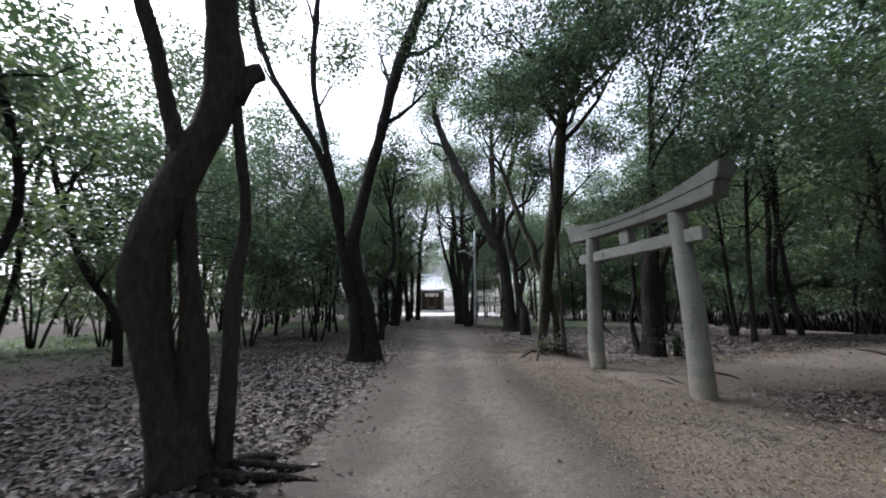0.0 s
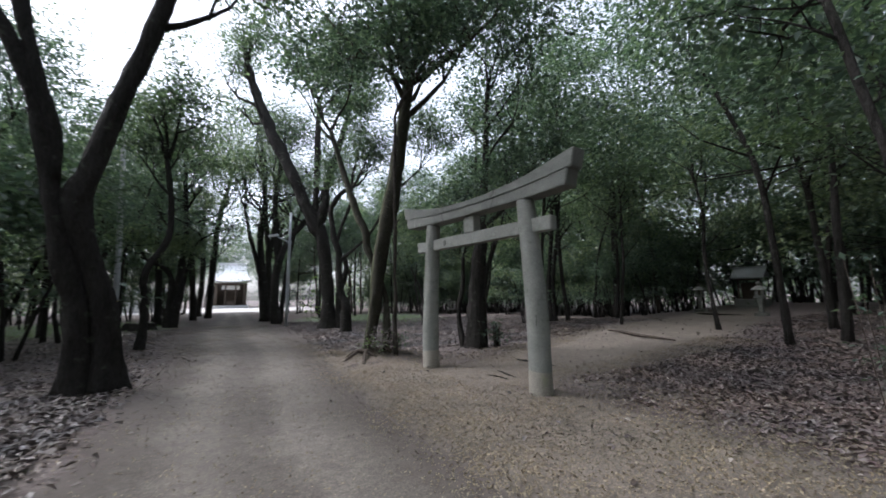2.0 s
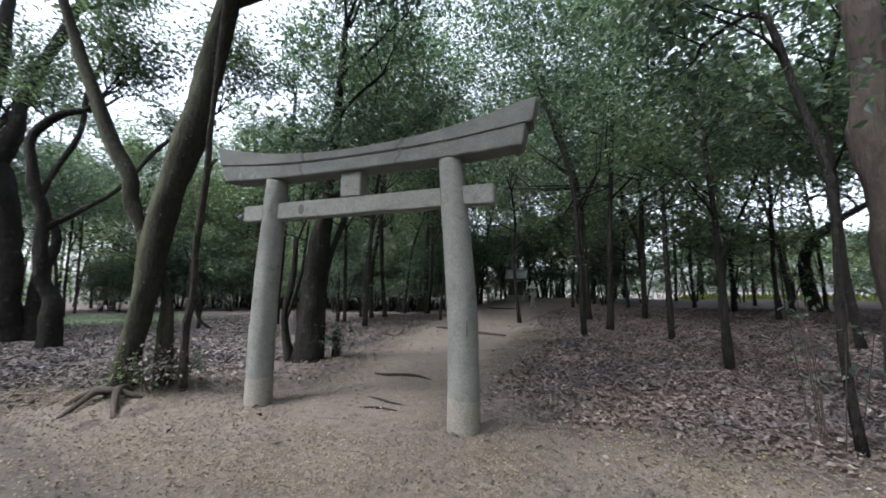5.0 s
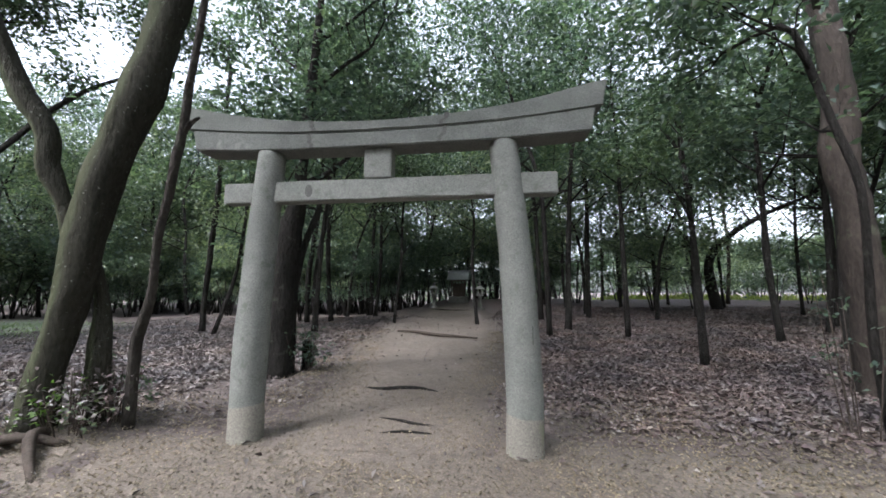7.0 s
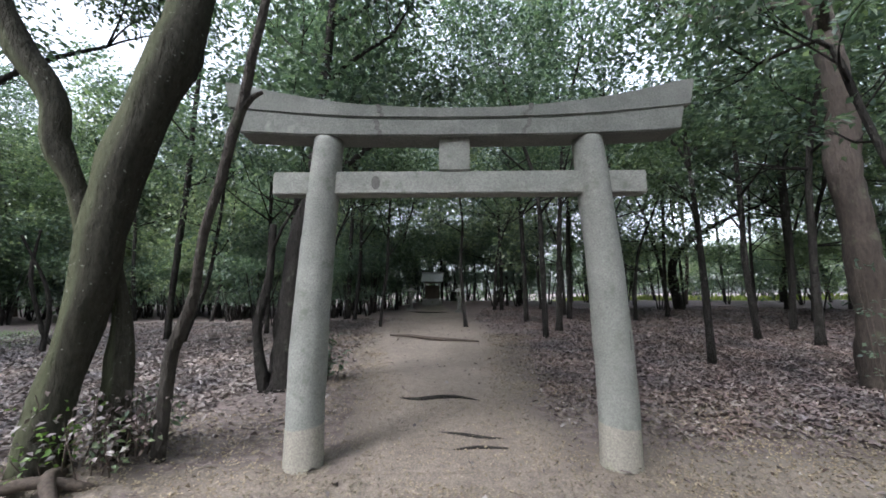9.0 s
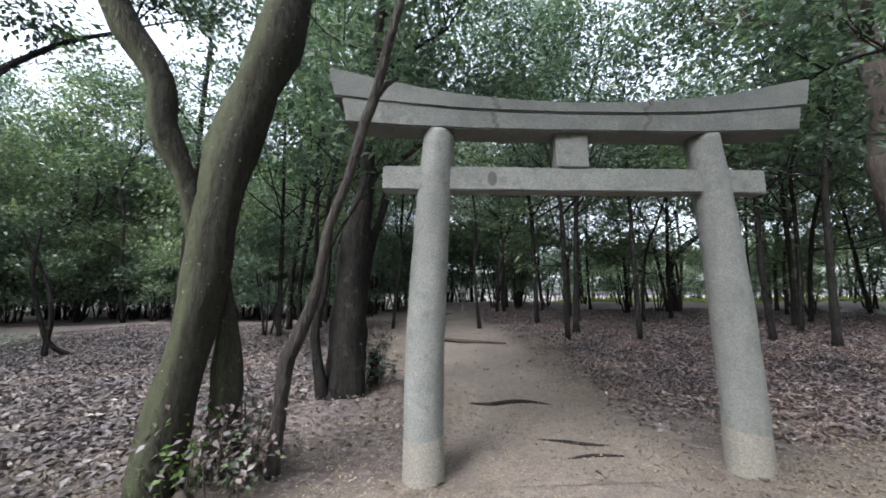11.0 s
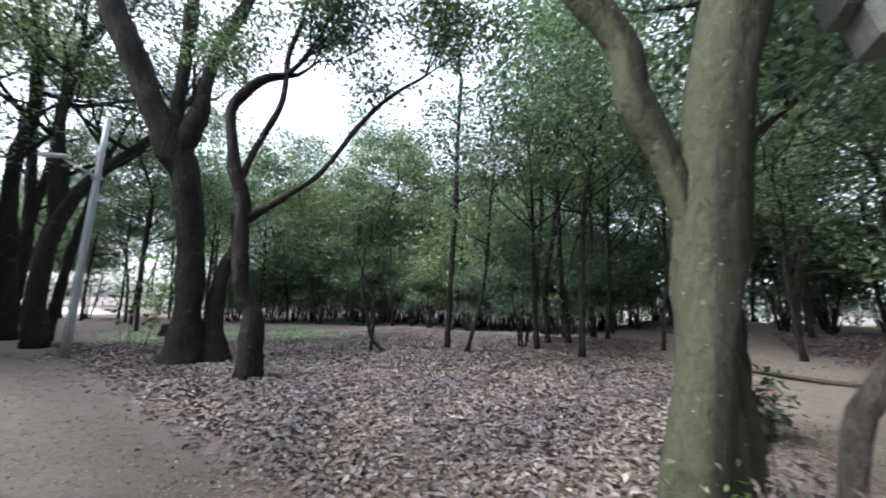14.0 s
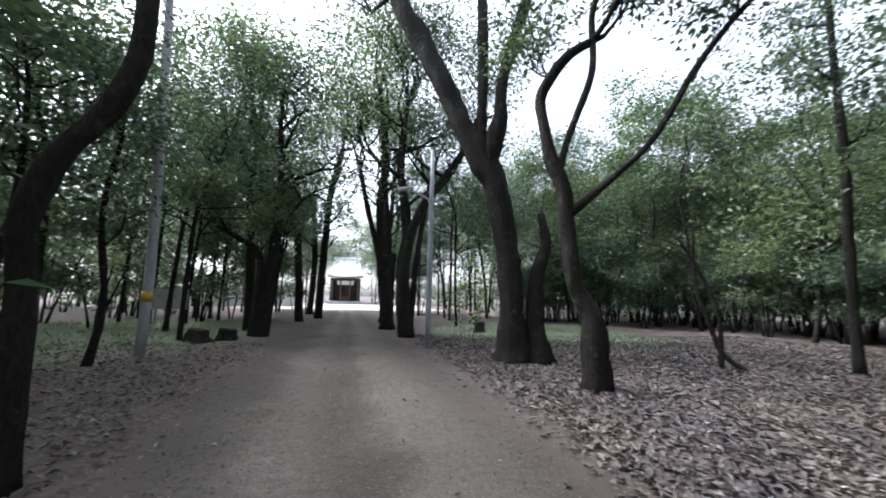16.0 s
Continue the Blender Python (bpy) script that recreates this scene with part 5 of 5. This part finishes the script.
scatter("bank_grass", 14000, (32, -32, 62, 4), lambda x, y: 1.0, (0.3, 0.6), GRASS_BANK, "bright yellow-green grass beyond the wood", "grass", 26, upright=True, ratio=0.25)


# ------------------------------------------------------------------ roots and fallen wood
def wooden_piece(name, points, material, label, category, sides=8, forks=()):
    v, f = [], []
    tube(v, f, spline(points, 0.08), sides, 0.3, 0, 5, points[0][0])
    thing = tagged(mesh_object(name, v, f, material, smooth_faces=True), label, category)
    for k, fork in enumerate(forks):
        v, f = [], []
        tube(v, f, spline(fork, 0.08), max(5, sides - 2), 0.3, 0, 5, k)
        mesh_object("fork", v, f, material, thing, smooth_faces=True)
    return thing


def on_ground(points, lift=0.0):
    return [(x, y, height(x, y) + z + lift, r) for x, y, z, r in points]


wooden_piece("fallen_branch", on_ground([(12.05, 12.95, 0.05, 0.02), (11.85, 12.3, 0.07, 0.045), (11.6, 11.6, 0.06, 0.055), (11.35, 10.8, 0.06, 0.04), (11.1, 10.1, 0.05, 0.02)]),
             STICK, "dark fallen branch lying across the trail", "branch",
             forks=[on_ground([(11.9, 12.4, 0.06, 0.03), (11.5, 11.7, 0.09, 0.03), (11.3, 11.1, 0.07, 0.02)])])
wooden_piece("trail_root", on_ground([(6.15, 10.85, -0.01, 0.02), (6.1, 10.5, 0.02, 0.035), (6.25, 10.2, 0.02, 0.04), (6.3, 9.95, 0.02, 0.03), (6.25, 9.65, 0.0, 0.015)]),
             BARK_DARK, "dark tree root crossing the trail like a step", "root", 6)
wooden_piece("trail_root", on_ground([(5.05, 10.05, 0.0, 0.012), (5.0, 9.75, 0.02, 0.02), (4.95, 9.5, 0.02, 0.02), (5.0, 9.25, 0.0, 0.01)]),
             BARK_DARK, "thin dark root across the trail below the gate", "root", 6)
wooden_piece("trail_root", on_ground([(4.6, 9.85, 0.0, 0.01), (4.7, 9.55, 0.02, 0.02), (4.75, 9.25, 0.01, 0.012)]),
             BARK_DARK, "thin dark root across the trail below the gate", "root", 6)
wooden_piece("trail_root", on_ground([(21.4, 15.0, 0.0, 0.03), (20.9, 14.3, 0.04, 0.05), (20.9, 13.4, 0.04, 0.05), (21.3, 12.7, 0.0, 0.03)]),
             BARK_DARK, "root forming a low step before the little shrine", "root", 6)
for pts in ([(3.2, 12.6, -0.02, 0.06), (3.0, 12.5, 0.10, 0.045), (2.78, 12.38, 0.06, 0.035), (2.55, 12.25, -0.02, 0.02)],
            [(3.3, 12.45, 0.0, 0.05), (3.12, 12.3, 0.12, 0.042), (3.0, 12.05, 0.07, 0.035), (2.9, 11.75, -0.02, 0.02)],
            [(2.75, 12.72, -0.02, 0.03), (2.92, 12.5, 0.11, 0.04), (3.1, 12.3, 0.10, 0.04), (3.3, 12.12, -0.02, 0.03)]):
    wooden_piece("bare_root", on_ground(pts), STICK, "bare twisted root at the foot of the mossy tree", "root", 8)
for pts in ([(-1.15, 5.6, 0.06, 0.07), (-0.9, 5.55, 0.05, 0.05), (-0.62, 5.62, 0.03, 0.035), (-0.3, 5.6, 0.0, 0.018)],
            [(-1.12, 5.72, 0.07, 0.06), (-0.9, 5.8, 0.05, 0.045), (-0.62, 5.78, 0.03, 0.035), (-0.38, 5.86, 0.0, 0.02)],
            [(-1.15, 5.5, 0.05, 0.06), (-0.98, 5.36, 0.04, 0.042), (-0.78, 5.33, 0.02, 0.03), (-0.55, 5.25, -0.01, 0.016)],
            [(-1.1, 5.85, 0.06, 0.055), (-0.88, 5.98, 0.04, 0.04), (-0.7, 6.0, 0.0, 0.025)],
            [(-1.4, 5.45, 0.05, 0.065), (-1.52, 5.25, 0.03, 0.04), (-1.56, 5.02, 0.0, 0.02)]):
    wooden_piece("bare_root", on_ground(pts), BARK_DARK, "bare spreading root of the three-stemmed tree", "root", 8)
wooden_piece("leaning_sapling", on_ground([(8.8, 20.75, -0.02, 0.06), (8.5, 21.05, 0.35, 0.055), (8.32, 21.2, 1.1, 0.05), (8.2, 21.35, 2.05, 0.045), (8.3, 21.4, 3.2, 0.03)]),
             BARK_DARK, "crooked thin sapling leaning from its foot", "sapling", 8,
             forks=[on_ground([(8.47, 21.08, -0.02, 0.06), (8.49, 21.06, 1.1, 0.055), (8.36, 21.2, 1.9, 0.045), (8.0, 21.5, 3.0, 0.03)])])


def stump(where, r, h, label):
    v, f = [], []
    tube(v, f, spline([(0, 0, -0.05, r * 1.2), (0, 0, h * 0.4, r), (0.03, 0, h, r * 0.92)], 0.06), 14, 0.35, 0.5, 4, where[0])
    thing = tagged(mesh_object("tree_stump", v, f, BARK_DARK, smooth_faces=True), label, "stump")
    v, f = [], []
    tube(v, f, np.array([(0.03, 0, h + 0.001, r * 0.8), (0.03, 0, h + 0.012, r * 0.78)]), 14, 0.3, 0, 4, where[0])
    mesh_object("cut_face", v, f, STICK, thing, "dark weathered cut face")
    thing.location = (*where, height(*where))


stump((5.5, 29.6), 0.2, 0.42, "dark old stump at the edge of the grass")
stump((-4.3, 26.3), 0.28, 0.35, "mossy dark stump by the road")
stump((-3.7, 26.9), 0.24, 0.32, "mossy dark stump by the road")
stump((6.75, 12.35), 0.07, 0.5, "small broken grey stump beside the trail")


def leafy_plant(where, n, r, tall, seed, label, material, size=0.11):
    rng = np.random.default_rng(seed)
    plant_ob = tagged(new("leafy_plant"), label, "plant")
    v, f, tips = [], [], []
    for k in range(n):
        a, d = rng.uniform(0, 6.28), rng.uniform(0, r)
        x, y = d * math.cos(a), d * math.sin(a)
        h = tall * rng.uniform(0.5, 1.1)
        tube(v, f, spline([(x * 0.6, y * 0.6, 0, 0.006), (x, y, h * 0.6, 0.005), (x * 1.25, y * 1.25, h, 0.003)], 0.15), 4)
        tips += [(x * 1.1, y * 1.1, h * 0.7), (x * 1.25, y * 1.25, h), (x, y, h * 0.45)]
    tagged(mesh_object("stem", v, f, STICK, plant_ob), kind="stuff")
    fol = new("foliage", canopy_leaves("foliage", tips, 5, 0.08, size, material, seed))
    fol.parent = plant_ob
    plant_ob.location = (*where, height(*where))


leafy_plant((3.25, 12.4), 7, 0.30, 0.45, 31, "green leafy plants round the foot of the mossy tree", GREEN_FRESH, 0.055)
leafy_plant((3.5, 12.2), 7, 0.30, 0.4, 32, "low green plants below the mossy tree", GREEN_PALE, 0.055)
leafy_plant((3.4, 12.3), 16, 0.36, 0.55, 37, "dry brown plants below the mossy tree", LITTER, 0.06)
leafy_plant((3.72, 12.3), 12, 0.3, 0.6, 38, "dry reddish plants between two stems", LITTER_DARK, 0.06)
leafy_plant((3.9, 12.5), 8, 0.25, 0.6, 33, "sparse seedlings between two stems", GREEN, 0.08)
leafy_plant((3.9, 26.4), 10, 0.55, 2.6, 34, "fresh green sapling beside the lamp post", GREEN_FRESH, 0.2)
leafy_plant((6.6, 12.2), 12, 0.4, 0.7, 35, "young seedlings beside the trail", GREEN_COOL)
leafy_plant((5.95, 5.1), 7, 0.3, 1.7, 36, "leafy young growth round a thin stem", GREEN_COOL, 0.07)


# ------------------------------------------------------------------ poles
def lamp_pole():
    pole = tagged(new("lamp_post"), "slim grey steel lamp post with one arm", "lamp post")
    v, f = [], []
    tube(v, f, spline([(0, 0, -0.1, 0.085), (0, 0, 3, 0.08), (0, 0, 6.1, 0.055)], 1.0), 14)
    mesh_object("pole", v, f, GALV, pole, smooth_faces=True)
    v, f = [], []
    tube(v, f, spline([(0, 0, 4.45, 0.03), (-0.35, 0.02, 4.62, 0.028), (-0.62, 0.05, 4.74, 0.025)], 0.2), 8)
    arm = mesh_object("arm", v, f, GALV, pole, smooth_faces=True)
    head = part("lamp_head", box_bm(0.5, 0.16, 0.1, 0.03), LAMP_WHITE, pole, "pale lamp cover")
    head.location, head.rotation_euler = (-0.8, 0.06, 4.79), (0, radians(-12), 0)
    part("clamp", box_bm(0.2, 0.2, 0.12, 0.02, (0, 0, 4.45)), GALV, arm)
    pole.location = (2.35, 24.9, height(2.35, 24.9))


def utility_pole():
    pole = tagged(new("utility_pole"), "pale grey concrete utility pole leaning a little, with a yellow tag", "utility pole")
    v, f = [], []
    tube(v, f, spline([(0, 0, -0.2, 0.1), (0, 0, 1.9, 0.1), (-0.15, -0.08, 5.8, 0.092), (-0.33, -0.17, 9.5, 0.08)], 1.0), 16)
    mesh_object("pole", v, f, CONCRETE, pole, smooth_faces=True)
    v, f = [], []
    tube(v, f, np.array([(0, 0, 1.2, 0.107), (0, 0, 1.42, 0.107)]), 16)
    mesh_object("tag", v, f, YELLOW, pole, "yellow marker sleeve", True)
    pole.location = (-4.2, 23.3, height(-4.2, 23.3))


lamp_pole()
utility_pole()


# ------------------------------------------------------------------ little shrine with its two lanterns
def stone_lantern():
    lantern = tagged(new("stone_lantern"), "small weathered grey stone lantern before the little shrine", "stone lantern")
    part("base", box_bm(0.5, 0.5, 0.16, 0.02, (0, 0, 0.08)), STONE_DARK, lantern)
    v, f = [], []
    tube(v, f, spline([(0, 0, 0.15, 0.12), (0, 0, 0.5, 0.095), (0, 0, 0.82, 0.11)], 0.1), 14)
    mesh_object("shaft", v, f, STONE_DARK, lantern, smooth_faces=True)
    part("platform", box_bm(0.42, 0.42, 0.1, 0.02, (0, 0, 0.87)), STONE_DARK, lantern)
    fire = new("fire_box")
    fire.parent = lantern
    for sx in (-1, 1):
        for sy in (-1, 1):
            part("corner_post", box_bm(0.08, 0.08, 0.28, 0.008, (0.11 * sx, 0.11 * sy, 1.06)), STONE_DARK, fire)
    part("fire_floor", box_bm(0.3, 0.3, 0.03, 0.005, (0, 0, 0.933)), STONE_DARK, fire)
    bm = bmesh.new()
    bmesh.ops.create_cone(bm, cap_ends=True, segments=4, radius1=0.42, radius2=0.10, depth=0.2)
    bmesh.ops.rotate(bm, matrix=Matrix.Rotation(radians(45), 3, "Z"), verts=bm.verts)
    bmesh.ops.translate(bm, vec=(0, 0, 1.30), verts=bm.verts)
    bmesh.ops.bevel(bm, geom=bm.edges[:], offset=0.02, segments=2, affect="EDGES")
    part("cap", bm, STONE_DARK, lantern)
    bm = bmesh.new()
    bmesh.ops.create_uvsphere(bm, u_segments=12, v_segments=8, radius=0.08)
    bmesh.ops.scale(bm, vec=(1, 1, 1.4), verts=bm.verts)
    bmesh.ops.translate(bm, vec=(0, 0, 1.49), verts=bm.verts)
    part("finial", bm, STONE_DARK, lantern, smooth_faces=True)
    return lantern


first_lantern = tagged(stone_lantern(), group="shrine lanterns")
first_lantern.matrix_basis = pose(22.6, 15.25, height(22.6, 15.25) - 0.02, 0, 0, 10)
copy_thing(first_lantern, pose(21.4, 12.1, height(21.4, 12.1) - 0.02, 0, 0, 14))


def little_shrine():
    """A small wooden shrine on a stone plinth with steps, its roof falling towards the trail (along -x)."""
    s = tagged(new("little_shrine"), "small dark wooden shrine with a grey roof on a stone plinth", "shrine")
    part("plinth", box_bm(1.5, 1.5, 0.5, 0.03, (0.3, 0, 0.25)), STONE_DARK, s)
    for k in range(3):
        part("step", box_bm(0.26, 0.95, 0.16, 0.015, (-0.58 - 0.24 * (2 - k) * 0.9, 0, 0.08 + 0.165 * k * 0.95)), STONE_DARK, s)
    body = part("body", box_bm(0.8, 0.9, 1.0, 0.01, (0.45, 0, 1.0)), WOOD_OLD, s)
    for sy in (-1, 1):
        part("door", box_bm(0.04, 0.36, 0.8, 0.008, (0.035, 0.2 * sy, 1.0)), WOOD_OLD, body)
        part("porch_post", box_bm(0.09, 0.09, 1.2, 0.01, (-0.28, 0.5 * sy, 1.1)), WOOD_OLD, s)
    part("lintel", box_bm(0.1, 1.2, 0.12, 0.01, (-0.28, 0, 1.70)), WOOD_OLD, s)
    part("offering_box", box_bm(0.2, 0.4, 0.2, 0.01, (-0.2, 0, 0.6)), WOOD_OLD, s)
    # two curved roof slopes with thickness
    for name, x0, x1, z1 in (("front_roof", 0.3, -0.62, 1.74), ("back_roof", 0.3, 1.15, 1.85)):
        bm = bmesh.new()
        rows_ = []
        for i in range(7):
            t = i / 6
            x, z = x0 + (x1 - x0) * t, 2.36 + (z1 - 2.36) * (t ** 0.8)
            rows_.append([bm.verts.new((x, y, z + dz)) for y in (-0.8, 0.8) for dz in (0, 0.07)])
        for a, b in zip(rows_, rows_[1:]):
            for p, q in ((0, 2), (3, 1), (1, 0), (2, 3)):
                bm.faces.new((a[p], a[q], b[q], b[p]))
        bm.faces.new([rows_[0][k] for k in (0, 1, 3, 2)])
        bm.faces.new([rows_[-1][k] for k in (0, 2, 3, 1)])
        bmesh.ops.recalc_face_normals(bm, faces=bm.faces)
        part(name, bm, ROOF_METAL, s)
    part("ridge", box_bm(0.16, 1.7, 0.12, 0.02, (0.3, 0, 2.45)), ROOF_METAL, s)
    s.matrix_basis = pose(28.0, 15.1, height(27.6, 15.1) - 0.02, 0, 0, 10)
    return s


little_shrine()


# ------------------------------------------------------------------ shrine hall at the end of the road, and a plastered wall
def shrine_hall():
    hall = tagged(new("shrine_hall"), "shrine hall with a pale roof and dark open front", "shrine hall")
    part("platform", box_bm(7.0, 6.0, 0.5, 0.03, (0, 3.0, 0.25)), CONCRETE, hall)
    for x in (-2.6, -0.95, 0.95, 2.6):
        v, f = [], []
        tube(v, f, np.array([(x, 0.4, 0.5, 0.14), (x, 0.4, 4.4, 0.13)]), 12)
        mesh_object("post", v, f, WOOD_OLD, hall, smooth_faces=True)
    part("beam", box_bm(6.2, 0.25, 0.35, 0.02, (0, 0.4, 4.2)), WOOD_OLD, hall)
    part("back_wall", box_bm(6.0, 0.2, 3.8, 0.02, (0, 4.5, 2.4)), WOOD_OLD, hall)
    for x in (-3.0, 3.0):
        part("side_wall", box_bm(0.2, 3.6, 3.8, 0.02, (x, 2.7, 2.4)), WOOD_OLD, hall)
    part("curtain", box_bm(3.4, 0.05, 0.7, 0.01, (0, 0.58, 3.6)), PLASTER, hall, "white hanging cloth under the eaves")
    part("offering_box", box_bm(1.6, 0.7, 0.8, 0.02, (0, 1.2, 0.9)), WOOD_OLD, hall)
    # hipped roof with upturned eaves, built as four curved slopes
    corners = [(-3.7, -1.2), (3.7, -1.2), (3.7, 6.2), (-3.7, 6.2)]
    top = [(-2.6, 2.5), (2.6, 2.5), (2.6, 2.5), (-2.6, 2.5)]
    for k in range(4):
        a, b, c, d = corners[k], corners[(k + 1) % 4], top[(k + 1) % 4], top[k]
        bm = bmesh.new()
        grid = []
        for i in range(7):
            t = i / 6
            line = []
            for j in range(9):
                u = j / 8
                x = (a[0] + (b[0] - a[0]) * u) * (1 - t) + (d[0] + (c[0] - d[0]) * u) * t
                y = (a[1] + (b[1] - a[1]) * u) * (1 - t) + (d[1] + (c[1] - d[1]) * u) * t
                z = 4.65 + 3.1 * t ** 1.35 + 0.35 * (1 - t) * abs(2 * u - 1) ** 3
                line.append(bm.verts.new((x, y, z)))
            grid.append(line)
        for r1, r2 in zip(grid, grid[1:]):
            for j in range(8):
                bm.faces.new((r1[j], r1[j + 1], r2[j + 1], r2[j]))
        bmesh.ops.remove_doubles(bm, verts=bm.verts, dist=0.001)
        bmesh.ops.recalc_face_normals(bm, faces=bm.faces)
        bmesh.ops.solidify(bm, geom=bm.faces[:], thickness=0.16)
        part("roof_slope", bm, ROOF_TILE, hall)
    part("ridge", box_bm(5.6, 0.4, 0.45, 0.05, (0, 2.5, 7.85)), ROOF_TILE, hall)
    hall.matrix_basis = pose(-2.9, 77, height(-2.9, 77)) @ Matrix.Diagonal((0.8, 0.9, 1.0, 1))


def plaster_wall():
    w = tagged(new("plaster_wall"), "long low white plastered wall with a pale tiled coping", "wall")
    part("wall_body", box_bm(11, 0.35, 2.5, 0.02, (0, 0, 1.25)), PLASTER, w)
    bm = bmesh.new()
    bmesh.ops.create_cone(bm, cap_ends=True, segments=3, radius1=0.5, radius2=0.5, depth=11.3)
    bmesh.ops.rotate(bm, matrix=Matrix.Rotation(radians(90), 3, "Y"), verts=bm.verts)
    bmesh.ops.scale(bm, vec=(1, 1.0, 0.55), verts=bm.verts)
    lowest = min(v.co.z for v in bm.verts)
    bmesh.ops.translate(bm, vec=(0, 0, 2.5 - lowest), verts=bm.verts)
    part("coping", bm, ROOF_TILE, w)
    w.location = (-13.0, 60, height(-13, 60))


shrine_hall()
plaster_wall()


def notice_board():
    b = tagged(new("notice_board"), "small white notice board on two posts among the trees", "notice board")
    part("board", box_bm(1.3, 0.06, 0.9, 0.01, (0, 0, 1.15)), PLASTER, b)
    for x in (-0.5, 0.5):
        part("post", box_bm(0.08, 0.08, 1.6, 0.01, (x, 0.08, 0.8)), CONCRETE, b)
    b.matrix_basis = pose(-7.9, 32.3, height(-7.9, 32.3) - 0.03, 0, 0, 12)


notice_board()
